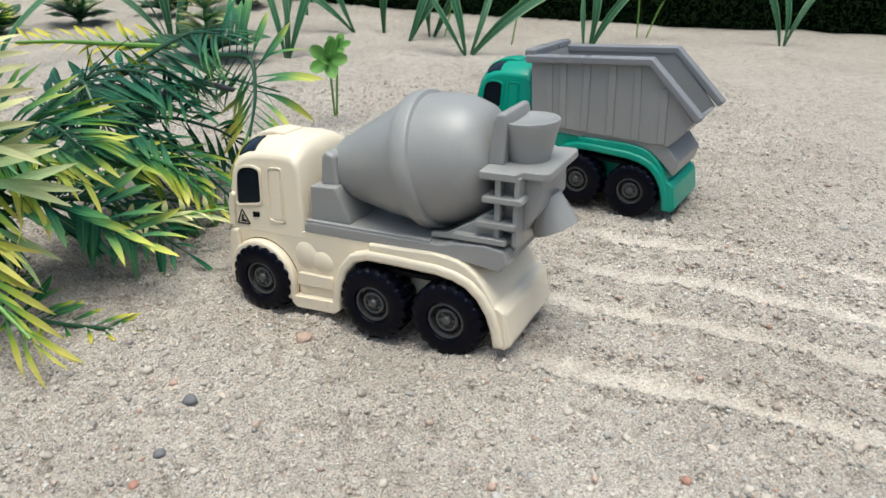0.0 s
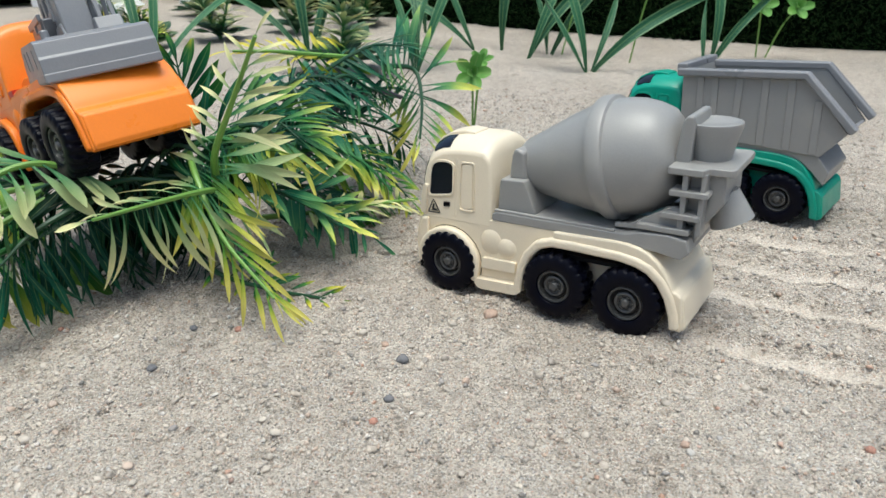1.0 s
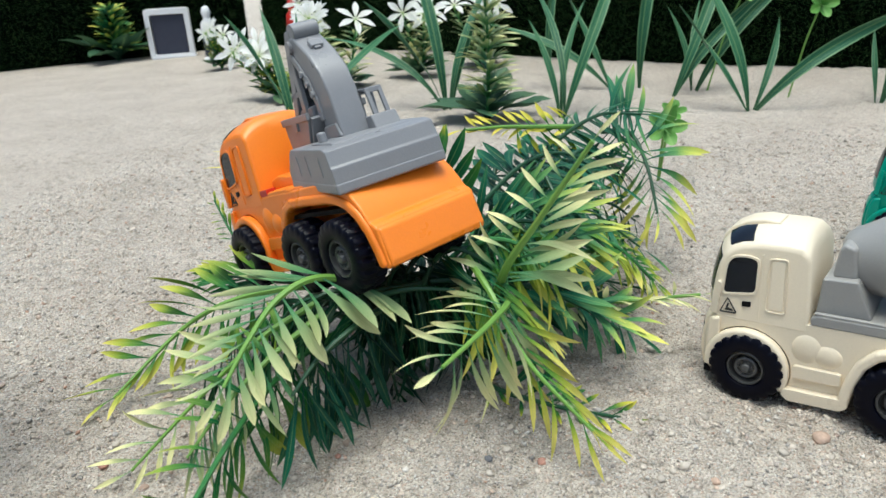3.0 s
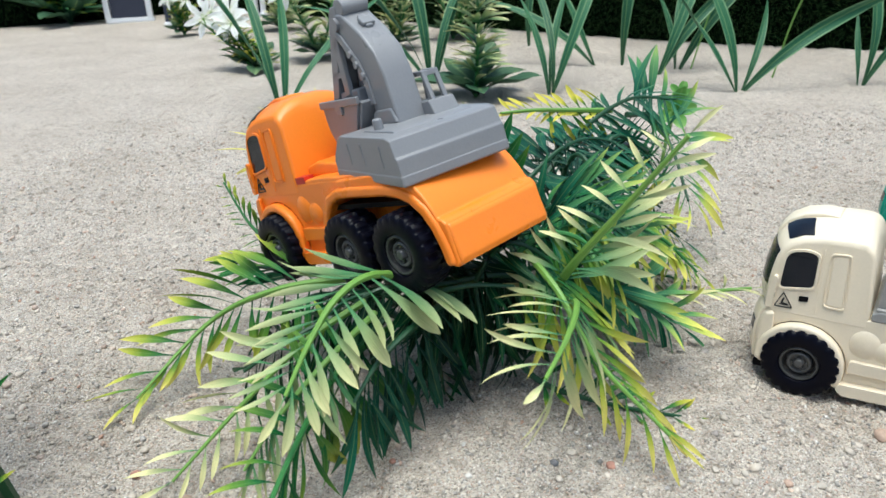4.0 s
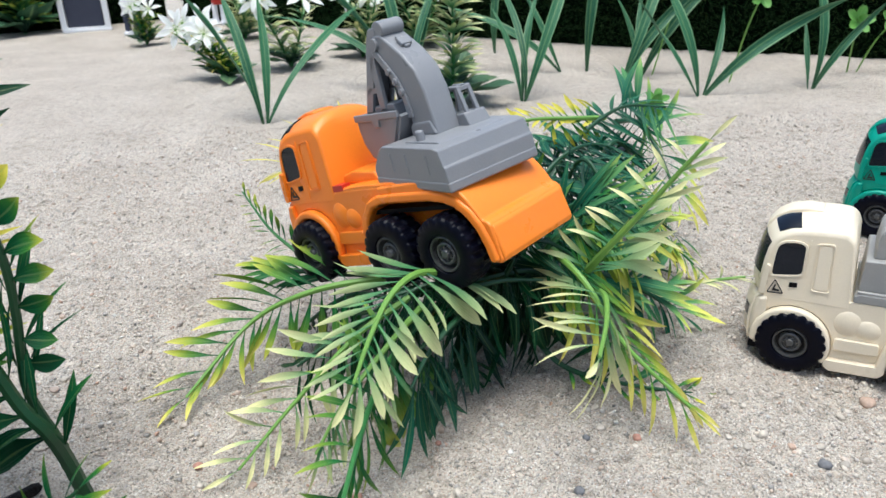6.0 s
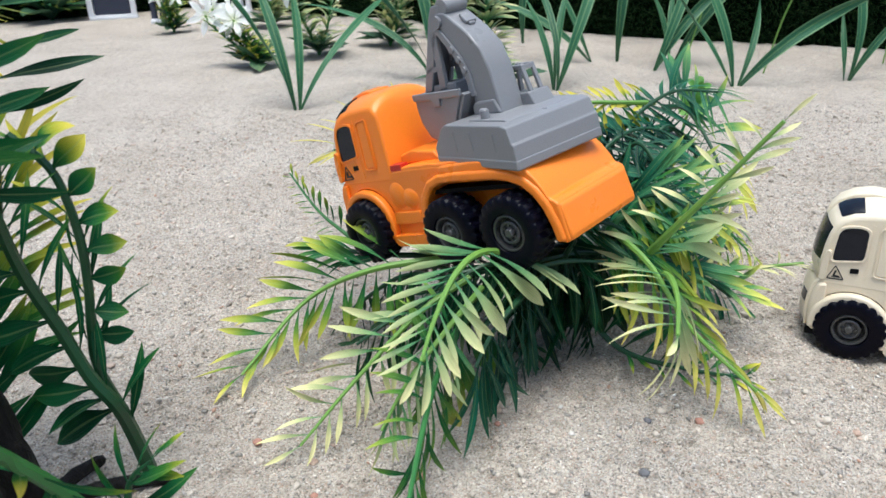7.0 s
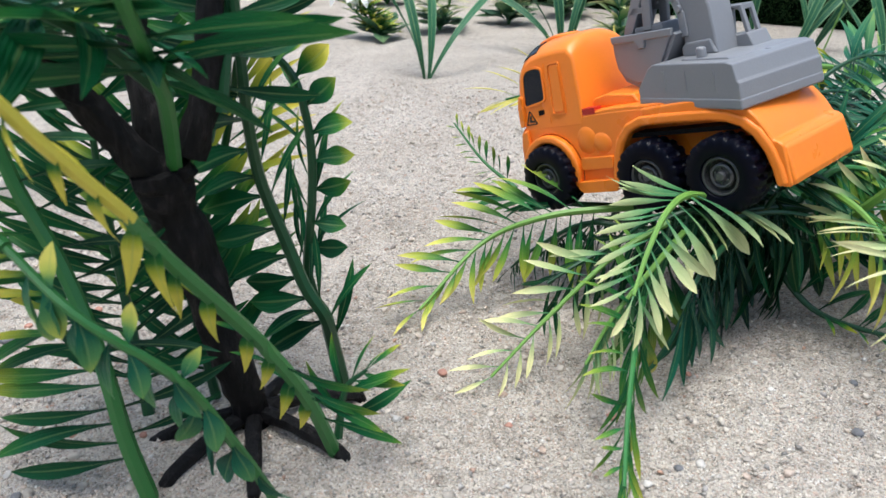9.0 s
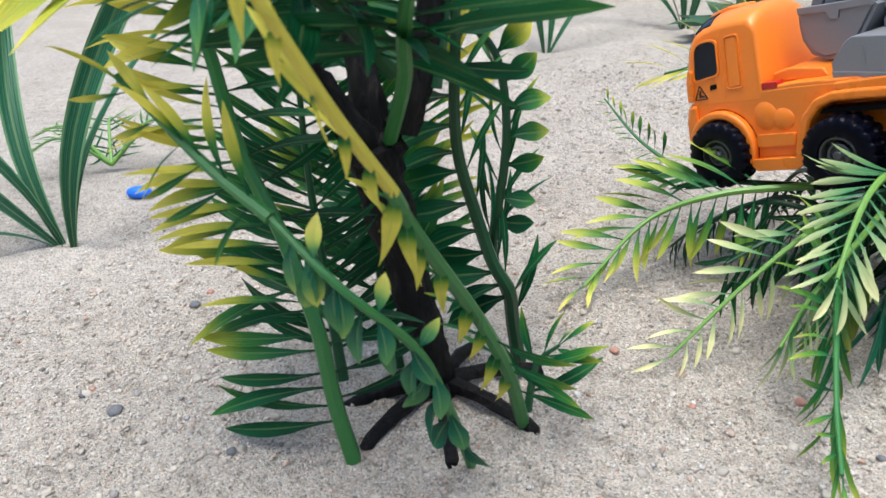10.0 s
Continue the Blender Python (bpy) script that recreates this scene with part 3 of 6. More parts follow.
def chassis(root, paint, sag=0.0, slide=0.0):
    """Lower body with wheel arches and lips, step, bumper, cab with glazing, and six wheels (sag, slide: loose axles)."""
    outline = [(93.2, 11), (94.2, 18), (93.6, 25), (92.2, 30), (90, 32.4), (57.5, 34.6), (47, 35), (6, 34.6), (-2, 33.4), (-7, 30.6), (-11, 26.4), (-14.6, 20.6), (-16.6, 18.6), (-18.2, 14), (-18.8, 6.2)]
    outline += REAR_ARCH + [(45, 6.8), (60.5, 6.0)] + FRONT_ARCH
    bm = prism(outline, 10.5, 18.6)
    prism(outline, -18.6, -10.5, bm)
    inner = [(90, 13), (90.5, 29), (88, 32.4), (47, 34.6), (6, 34.4), (-2, 33.2), (-7, 30.4), (-11, 26.2), (-14.6, 20), (-16, 9), (-10, 9), (60, 9), (80, 9)]
    prism(inner, -11, 11, bm)
    body = part("body", bm, paint, root, bevel=0.0008)
    # black sheet standing in for the shade inside the wheel arches
    part("underside_shade", box(-8, 86, -18, 18, 24.4, 26.0), BLACK, root)
    for s in (1, -1):
        y0, y1 = (17.6 * s, 21.7 * s)
        line = [(x, z) for x, z in FRONT_ARCH[::-1]]
        part("front_fender", band(line, 3.4, y0, y1), paint, body, bevel=0.0013, segments=3)
        part("rear_fender", band(REAR_ARCH, 3.7, y0, y1), paint, body, bevel=0.0013, segments=3)
        part("step", prism(rounded([(42.9, 7.6), (45.2, 5.6), (62.0, 4.9), (64.2, 7.0), (63.4, 9.4), (43.2, 10.2)], 0.8), 17.6 * s, 21.6 * s), paint, body, bevel=0.0012, segments=3)
        part("side_rib", prism(rounded([(46, 14.2), (61.6, 13.8), (61.2, 18.6), (46, 18.8)], 1), 17.8 * s, 20.2 * s), paint, body, bevel=0.001, segments=3)
        bm = bmesh.new()
        for x, z, wide, high in ((57.6, 25.2, 5.4, 6.0), (50.6, 23.6, 5.0, 4.6)):
            bmesh.ops.create_uvsphere(bm, u_segments=28, v_segments=16, radius=0.001, matrix=Matrix.Translation((x / 1000, 0.0176 * s, z / 1000)) @ Matrix.Diagonal((wide, 2.2, high, 1)))
        part("tank", bm, paint, body)
        part("axle_end", lathe([(2.2, 10 * s), (2.2, 17 * s)], 12, at=(0, 0, 13)), BLACK, body)
    tail = [(30, 35.0), (6, 35.6), (1, 35.3), (-3, 34.5), (-6.5, 33.0), (-9.6, 30.6), (-12.2, 27.6), (-14.2, 24.6), (-15.4, 22.4), (-16.2, 20.6), (-17.6, 20.2), (-19.2, 18.8), (-20.6, 6.6), (-19.6, 5.4), (-16.4, 6), (-12.2, 20), (-4, 29), (30, 32.4)]
    part("bumper", prism(tail, -20.5, 20.5), paint, root, bevel=0.0011, segments=3)
    part("rear_plate", prism([(-17.0, 20.0), (-19.8, 18.2), (-21.7, 7.4), (-20.6, 5.6), (-17, 7)], -19.9, 19.9), paint, root, bevel=0.0012, segments=3)

    def width(x, z):
        return 1 - 0.11 * max(0, (z - 36) / 30)

    cab_line = [(93.0, 30.6), (95.0, 36), (94.9, 41), (94.0, 47), (92.8, 52.4), (91.2, 57.2), (88.4, 61.0), (83.5, 63.6), (76, 65.0), (66, 65.2), (62, 64.6), (59.8, 62.4), (58.6, 58.5), (57.6, 36), (57.4, 30.6)]

    def bow(x, f):
        return x - 4.6 * max(0, (x - 70) / 24) * abs(f) ** 2.4

    def drop(z, f):
        return 4.6 * abs(f) ** 3.2 * max(0, (z - 50) / 14)

    def shell(pts, y, steps=14, lo=-1.0, hi=1.0):
        """The outline carried across the cab, its front bowed back and its roof rounded down towards the sides."""
        bm = bmesh.new()
        rings = []
        for k in range(steps + 1):
            f = lo + (hi - lo) * k / steps
            rings.append([bm.verts.new((bow(px, f) * MM, f * y * width(px, pz) * MM, (pz - drop(pz, f)) * MM)) for px, pz in pts])
        n = len(pts)
        bm.faces.new(rings[0])
        bm.faces.new(rings[-1])
        for p, q in zip(rings, rings[1:]):
            for i in range(n):
                bm.faces.new((p[i], q[i], q[(i + 1) % n], p[(i + 1) % n]))
        bmesh.ops.recalc_face_normals(bm, faces=bm.faces[:])
        return bm

    part("front_bumper", shell([(90.5, 10), (95.2, 10.6), (97.0, 14), (97.0, 21), (96.2, 27), (94.4, 31.0), (90.5, 31.6)], 20.4), paint, root, bevel=0.001, segments=3)
    part("front_foot", box(87.5, 92.5, -17.5, 19.5, 7.8, 10.8), BLACK, root, bevel=0.0005)
    cab = part("cab", shell(cab_line, 18.7), paint, root, bevel=0.0016, segments=4)
    for s in (1, -1):
        def side(pts, y0, y1):
            bm = prism(pts, y0 * s, y1 * s)
            for v in bm.verts:
                v.co.y *= width(0, v.co.z / MM)
            return bm

        def frame_of(pts, w, y0, y1):
            bm = loop_band(pts, w, y0 * s, y1 * s)
            for v in bm.verts:
                v.co.y *= width(0, v.co.z / MM)
            return bm

        win = rounded([(86.6, 41.2), (75.9, 42.8), (75.6, 54.4), (79.0, 55.4), (83.6, 54.8), (85.6, 52.6)], 1.6)
        part("side_window", side(win, 18.0, 18.85), GLASS, cab, "dark side window", bevel=0.0002)
        part("window_frame", frame_of([(x + (x - 81.0) * 0.17, z + (z - 48.4) * 0.14) for x, z in win], 0.9, 18.0, 19.2), paint, cab, bevel=0.0003)
        door = rounded([(65.2, 36.4), (72.2, 36.4), (71.9, 56.2), (65.6, 56.6)], 1.5)
        part("door_panel", frame_of(door, 0.6, 18.0, 19.05), paint, cab, bevel=0.00025)
        part("door_inset", side([(68.7 + (x - 68.7) * 0.72, 46.4 + (z - 46.4) * 0.9) for x, z in door], 18.0, 18.9), paint, cab, bevel=0.0003)
        part("door_seam", side([(74.0, 33.4), (74.5, 33.4), (74.2, 57), (73.8, 57)], 18.0, 18.85), paint, cab)
        # vent hole drawn as a black plate, its inner shade given by colour
        part("vent_hole_shade", side(rounded([(76.9, 37.2), (79.9, 36.9), (79.9, 38.9), (76.9, 39.1)], 0.3), 18.0, 18.86), BLACK, cab)
        tri = [(87.8, 33.4), (81.4, 33.6), (85.0, 39.6)]
        sign = frame_of(rounded(tri, 0.8), 0.55, 18.0, 18.9)
        for a in ([(86.0, 34.5), (82.9, 34.5), (83.3, 35.1), (85.0, 35.4)], [(85.6, 35.2), (84.9, 35.2), (84.4, 37.2), (85.0, 37.2)]):
            bm2 = side(a, 18.0, 18.92)
            tmp = bpy.data.meshes.new("bar")
            bm2.to_mesh(tmp)
            bm2.free()
            sign.from_mesh(tmp)
            bpy.data.meshes.remove(tmp)
        part("warning_mark", sign, PRINT, cab, "small black triangular mark")
        part("mirror", prism(rounded([(90.6, 33.0), (88.2, 33.0), (87.6, 40), (87.0, 45.0), (88.6, 45.8), (90.0, 41)], 0.8), 16.2 * s, 19.8 * s), paint, cab, bevel=0.0009, segments=3)
        # roof windows wrapped over the front edge of the roof
        top = [(88.7, 61.2), (86.2, 62.95), (83.5, 64.15), (79.6, 64.85), (79.2, 63.2), (83.0, 62.4), (87.0, 60.6)]
        part("roof_window", shell(top, 18.7, 8, 0.40 * s, 0.90 * s), GLASS, cab, "dark roof window", bevel=0.0002)
    part("roof_hatch", shell([(92.2, 55.6), (91.4, 58.6), (88.6, 62.2), (83.6, 65.0), (77.5, 66.2), (72, 65.8), (72, 63), (84, 61), (90, 56)], 18.7, 6, -0.33, 0.33), paint, cab, bevel=0.0007, segments=3)
    shield = [(95.15, 40.6), (94.35, 47), (93.15, 52.4), (92.0, 56.0), (91.0, 55.6), (92.4, 51.5), (93.4, 46.5), (94.2, 40.4)]
    part("windscreen", shell(shield, 18.5, 14, -0.95, 0.95), GLASS, cab, "dark curved windscreen", bevel=0.0002)
    for s in (1, -1):
        part("headlight", shell([(96.6, 20.6), (97.35, 20.8), (96.75, 25.2), (95.9, 25.0)], 20.4, 6, 0.5 * s, 0.86 * s), GLASS, root, bevel=0.0003)
    first = None
    for x, z in ((76.6, 14.2), (28.5, 13.4), (0.3, 13.0)):
        for s in (1, -1):
            m = Matrix.Translation((x * MM, (17.6 * s + slide) * MM, (z - sag) * MM)) @ Matrix.Rotation(random.uniform(0, 6.28), 4, "Y") @ Matrix.Rotation(0 if s > 0 else math.pi, 4, "Z")
            if first is None:
                first = new("wheel")
                first.parent = root
                wheel_parts(first)
                first.matrix_basis = m
            else:
                w = copy_thing(first, m)
                w.parent = root
    return body, cab


def mixer_truck():
    root = thing("toy_mixer_truck", "cream toy concrete mixer truck with grey drum on sand", "toy truck", TRUCK_C)
    chassis(root, CREAM)
    bed_line = [(57.2, 34.4), (57.2, 37.4), (55, 38.6), (3, 38.6), (-2, 40.0), (-12, 40.6), (-18.8, 39.6), (-20.0, 35.0), (-17, 32.0), (-8, 33.4), (4, 34.6)]
    bed = part("mixer_bed", prism(bed_line, -18.9, 18.9), GREY, root, "grey plastic bed", bevel=0.0008)
    part("bed_rim", prism([(56.2, 38.2), (7, 38.2), (7, 39.4), (56.2, 39.4)], 17.0, 18.7), GREY, bed, bevel=0.0004)
    part("drum_stand", prism([(56.4, 38.2), (55.2, 51.0), (44.6, 51.4), (39.8, 40.0), (39.6, 38.2)], -15.6, 15.6), GREY, root, bevel=0.0008)
    part("stand_head", prism([(53.0, 50.6), (51.6, 61.0), (50, 63.0), (46.4, 61.6), (45.2, 50.6)], -12.6, 12.6), GREY, root, bevel=0.0016, segments=3)
    prof = [(0.01, 0), (8.0, 0.2), (9.8, 1.6), (11.0, 4), (14.2, 13), (17.6, 22), (20.2, 30), (21.2, 34), (21.4, 34.2), (22.9, 34.5), (22.9, 40.0), (21.7, 40.4),
            (21.4, 45), (20.6, 50), (18.8, 55.0), (16.2, 59.5), (12.4, 62), (0.01, 62.4)]
    bm = bmesh.new()
    lathe([(r, -h) for r, h in prof], 64, "x", bm, (51.0, 0, 53.4), tilt=11.0, caps=False)
    drum = part("drum", bm, GREY, root, "smooth grey mixing drum with raised ring")
    ring = bmesh.new()
    lathe([(r, -h) for r, h in ((21.2, 34.0), (22.9, 34.6), (23.3, 35.6), (23.3, 39.0), (22.9, 40.0), (21.4, 40.6))], 64, "x", ring, (51.0, 0, 53.4), tilt=11.0, caps=False)
    part("drum_ring", ring, GREY, drum)
    # tail tower with hopper, platform, ladder and chute
    tower = part("tail_tower", prism([(-14, 36), (-16, 62), (-28, 62), (-28, 52), (-22.5, 44), (-19, 35)], -12.5, 12.5), GREY, root, bevel=0.0007)
    part("tower_arm", prism([(8, 39.4), (8, 41.2), (2.5, 41.6), (-12, 50), (-16, 50), (-16, 41)], 14.2, 16.0), GREY, tower, bevel=0.0004)
    bm = prism(rounded([(-10.0, 18.4), (-22.0, 18.4), (-23.0, 14.6), (-30, 14.6), (-31, 12.6), (-31, -14.6), (-30, -16.6), (-23.0, -16.6), (-22.0, -18.4), (-10.0, -18.4)], 0.8, 2), 62.0, 64.6)
    for v in bm.verts:
        v.co.y, v.co.z = v.co.z, v.co.y
    bmesh.ops.recalc_face_normals(bm, faces=bm.faces[:])
    part("platform", bm, GREY, tower, bevel=0.0005)
    part("hopper_plate", prism([(-9.6, 64), (-11.6, 78), (-12.8, 80.2), (-15.2, 80.4), (-16, 78), (-15, 64)], -10.6, 10.6), GREY, tower, bevel=0.0009, segments=3)
    bm = lathe([(0.01, 64), (6.6, 64), (8.4, 72), (9.5, 76.2), (9.4, 77.2), (8.6, 77.4), (7.8, 76.8), (0.01, 76.4)], 36, "z", None, (-19.4, 0, 0), caps=False)
    for v in bm.verts:
        v.co.y *= 1.06
    part("hopper", bm, GREY, tower, "grey funnel cup")
    for z, x0, x1 in ((54.8, -11.2, -24), (46.6, -8.6, -22), (41.2, -0.8, -19)):
        part("ladder_step", prism(rounded([(x0, z), (x0, z + 2), (x1, z + 2), (x1, z)], 0.4, 2), 11.0, 18.8), GREY, tower, bevel=0.0006)
        part("ladder_step", prism(rounded([(x0, z), (x0, z + 2), (x1, z + 2), (x1, z)], 0.4, 2), -18.8, -11.0), GREY, tower, bevel=0.0006)
    for s in (1, -1):
        part("ladder_post", prism([(-14.4, 41), (-15, 63), (-17, 63), (-16.4, 41)], 13.4 * s, 17.4 * s), GREY, tower, bevel=0.0004)
        part("ladder_post", prism([(-20.4, 41), (-21.2, 63), (-23, 63), (-22.2, 41)], 10.4 * s, 17.4 * s), GREY, tower, bevel=0.0004)
    bm = bmesh.new()
    lathe([(r, h) for r, h in ((4.0, 0), (5.8, 0), (7.6, -11), (6.4, -11.4), (4.2, 0))], 24, "z", bm, (0, 0, 0), caps=False)
    bmesh.ops.transform(bm, matrix=Matrix.Translation((-0.0245, 0, 0.0525)) @ Matrix.Rotation(radians(24), 4, "Y"), verts=bm.verts[:])
    part("chute", bm, GREY, tower, "grey flared chute")
    return root


def tipper_truck():
    root = thing("toy_dump_truck", "green toy dump truck with grey ribbed tipping body on sand", "toy truck", TRUCK_D)
    chassis(root, GREEN)
    part("tipper_bed", prism([(47, 35), (47, 38), (-8, 38), (-12, 38), (-14, 37), (-20, 30), (-18.5, 23), (-12.5, 28.6), (-6, 33.4)], -18.9, 18.9), GREY, root, bevel=0.0007)
    wall = [(56, 37.6), (58.4, 68.5), (-2.5, 74), (-24.5, 50.2), (-14.5, 37.2)]
    tub = new("tipping_body")
    tub.parent = root
    for s in (1, -1):
        part("side_wall", prism(wall, 18.2 * s, 20.2 * s), GREY, tub, bevel=0.0005)
        part("side_rim", band([(60.5, 67.8), (-1.6, 73.2), (-26, 50.2)], -4.0, 17.4 * s, 23.4 * s), GREY_COOL, tub, "light grey rounded rim", bevel=0.0011, segments=3)
        for k, (xt, xb, zt) in enumerate(((49, 46.5, 68.6), (41.5, 39.3, 69.4), (29.2, 27.9, 70.4), (16.6, 14.6, 71.5), (4.5, 1.8, 72.4), (-9.0, -10.6, 64))):
            part("side_rib", prism([(xb + 1.4, 38.2), (xt + 1.4, zt), (xt - 2.2, zt), (xb - 2.2, 38.2)], 19.9 * s, 20.9 * s), GREY, tub, bevel=0.0003)
    part("tub_floor", prism([(56, 37.6), (56, 40), (-12.5, 40), (-23, 50.5), (-24.6, 50.2), (-14.5, 37.2)], -18.6, 18.6), GREY_COOL, tub, bevel=0.0004)
    part("front_wall", prism([(56, 38), (58.4, 68.5), (60.6, 72.2), (56.4, 72.6), (55, 68), (53.6, 38)], -20, 20), GREY, tub, bevel=0.0007)
    part("front_lip", prism([(61.5, 70.2), (61.8, 74.2), (56, 74.8), (55.8, 71)], -22, 22), GREY_COOL, tub, bevel=0.001, segments=3)
    return root


def excavator_truck():
    root = thing("toy_excavator_truck", "orange toy truck with grey excavator arm tilted on fern branches", "toy truck", TRUCK_O)
    chassis(root, ORANGE, 2.2, 2.6)
    part("deck", prism([(57.4, 33.6), (57.4, 35.6), (46, 36.4), (36, 36.4), (33, 36.0), (12, 36.0), (6, 35.4), (6, 32.6), (40, 32.6)], -18.4, 18.4), ORANGE, root, bevel=0.0009, segments=3)
    part("deck_block", prism([(57.0, 36), (56.5, 39.6), (50, 41.0), (37.5, 39.6), (35.0, 36)], -12, 13), ORANGE, root, bevel=0.0009, segments=3)
    part("slot", box(51.6, 57.6, 14.4, 18.5, 34.9, 37.2), RED, root, "small red slot")
    turn = Matrix.Rotation(radians(-9.6), 4, "Z")

    def upper(bm, ahead=4.5):
        bmesh.ops.transform(bm, matrix=Matrix.Translation((0.004 + ahead * MM, 0, 0)) @ turn @ Matrix.Translation((-0.004, 0, 0)), verts=bm.verts[:])
        return bm

    def settled(bm):
        """The house is narrower than the deck and sits tipped back on it."""
        for v in bm.verts:
            v.co.y *= 0.92
            v.co.z -= (0.025 - v.co.x) * 0.095
        return upper(bm)

    def reach(bm):
        """The arm leans forward over the bucket."""
        for v in bm.verts:
            k = max(0.0, v.co.z - 0.060)
            v.co.x += k * 0.02
            v.co.z -= k * 0.12
        return upper(bm, 4.5)

    house = part("excavator_house", settled(prism([(24.5, 36.0), (24.8, 40.8), (23.6, 42.6), (18.6, 48.4), (16.5, 49.6), (-13.0, 49.8), (-15.8, 49.0), (-17.0, 44.0), (-17.6, 43.4), (-17.6, 36.2), (-15, 35.4)], -21.7, 21.7, None,
                                                lambda x, z: 1 - 0.01 * max(0, z - 44) / 5)), GREY_COOL, root, "dark grey excavator house", bevel=0.0011, segments=3)
    part("house_skirt", settled(prism([(25.0, 35.2), (25.05, 38.6), (-17.85, 38.8), (-17.8, 35.0)], -21.95, 21.95)), GREY_COOL, house, bevel=0.0009, segments=3)
    for s in (1, -1):
        for x, z in ((12.2, 48.4), (3.2, 48.6), (-8.5, 48.4)):
            part("panel_seam", settled(box(x - 0.35, x + 0.35, 20.2 * s, 21.9 * s, 40.5, z - 1.2)), GREY_COOL, house)
    part("top_plate", settled(prism([(9, 49.4), (8, 50.2), (-10, 50.4), (-12.0, 49.4)], -16.0, 16.0)), GREY_COOL, house, bevel=0.0008, segments=3)
    part("knob", settled(lathe([(1.7, 48.5), (1.7, 53.0), (1.3, 53.6), (0.01, 53.6)], 18, "z", None, (1.5, 13.6, 0))), GREY_COOL, house, bevel=0.0003)
    boom_line = [(14.8, 47), (14.6, 61), (17.0, 68.5), (25.4, 80.0), (26.2, 83.6), (23.6, 86.2), (19.2, 85.4), (9.8, 77.4), (4.4, 70.8), (2.2, 63), (1.0, 47)]
    boom = part("boom", upper(prism(boom_line, -5.4, 5.4)), GREY_COOL, root, "grey bent boom", bevel=0.0009, segments=3)
    for s in (1, -1):
        part("boom_flange", upper(prism([(15.2, 55), (15.2, 61.4), (17.6, 68.2), (26.4, 80.4), (24.0, 81.6), (15.0, 69.8), (12.2, 62.2), (11.8, 55)], 5.1 * s, 6.2 * s)), GREY_COOL, boom, bevel=0.0005)
        for x, z in ((14.2, 64.6), (16.2, 68.6), (18.6, 72.4)):
            part("rivet", upper(lathe([(1.35, 5.8 * s), (1.2, 6.9 * s), (0.01, 7.0 * s)], 12, "y", None, (x, 0, z))), GREY_COOL, boom)
        part("boom_pin", upper(lathe([(2.2, 5.0 * s), (2.2, 6.6 * s), (0.01, 6.7 * s)], 16, "y", None, (23.2, 0, 82.8))), GREY_COOL, boom)
    part("boom_ram", upper(prism([(11.6, 78.2), (16.4, 82.6), (15.6, 83.9), (10.6, 79.4)], -1.4, 1.4)), GREY_COOL, boom, bevel=0.0006)
    part("boom_ram", upper(prism([(12.0, 79.2), (14.6, 81.6), (13.6, 82.9), (10.9, 80.3)], -2.4, 2.4)), GREY_COOL, boom, bevel=0.0005)
    part("boom_foot", upper(prism([(15.6, 48), (15.6, 51.5), (14, 53), (3, 53), (1.0, 48)], -6.2, 6.2)), GREY_COOL, boom, bevel=0.0008)
    arm = new("arm")
    arm.parent = root
    for s in (1, -1):
        part("arm_plate", reach(prism([(20.5, 92.4), (25.2, 92.6), (28.4, 88.4), (43.6, 59.6), (38.6, 59.4), (27.6, 79.5), (21.5, 87)], 3.4 * s, 5.2 * s)), GREY_COOL, arm, bevel=0.0005)
        part("arm_plate", reach(prism([(26.4, 84), (30.6, 80.2), (33.2, 59.6), (29.0, 59.6)], 3.4 * s, 5.2 * s)), GREY_COOL, arm, bevel=0.0005)
        part("arm_rung", reach(prism([(36.4, 69.6), (38.4, 67.4), (31.2, 67.0), (31.0, 69.2)], 3.4 * s, 5.2 * s)), GREY_COOL, arm)
    part("arm_web", reach(prism([(21.2, 91.6), (24.8, 91.8), (41.4, 60.2), (40.2, 60.0), (24, 89)], -4, 4)), GREY_COOL, arm)
    part("arm_head", reach(lathe([(3.4, -5.0), (3.4, 5.0)], 20, "y", None, (19.6, 0, 91.0))), GREY_COOL, arm, bevel=0.0005)
    out_line = [(47.8, 59.6), (48.2, 54), (47.6, 49), (44.6, 44.2), (39.5, 42.0), (33.5, 42.6), (27, 47), (19.6, 57.6)]
    bucket = part("bucket", upper(band(out_line, 1.6, -10.2, 10.2), 0.0), GREY_COOL, root, "open grey digging bucket", bevel=0.0003)
    for s in (1, -1):
        part("bucket_cheek", upper(prism(out_line, 9.4 * s, 11.0 * s), 0.0), GREY_COOL, bucket, bevel=0.0004)
        part("bucket_rim", upper(prism([(48.8, 60.2), (48.6, 57.6), (37, 57.0), (35.5, 54.2), (32.5, 54.2), (31.8, 57), (19.0, 56.6), (18.8, 59.2)], 10.4 * s, 11.8 * s), 0.0), GREY_COOL, bucket, bevel=0.0004)
    part("bucket_lug", upper(prism([(42.5, 61.5), (43, 55), (28, 55), (28.6, 61.5)], -5.4, 5.4), 0.0), GREY_COOL, bucket, bevel=0.0008)
    # small open cage on the far side of the house
    cage = new("cage")
    cage.parent = root
    for y in (-12.2, -7.4):
        bm = band([(9.4, 51), (8.2, 61.8), (-0.2, 61.2), (-2.4, 51)], 1.5, y - 0.8, y + 0.8)
        part("cage_hoop", upper(bm), GREY_COOL, cage, bevel=0.0003)
    for x, z in ((8.4, 60.6), (0.4, 60.2), (4, 60.6)):
        part("cage_bar", upper(box(x - 0.8, x + 0.8, -12.8, -6.8, z - 0.8, z + 0.8)), GREY_COOL, cage, bevel=0.0002)
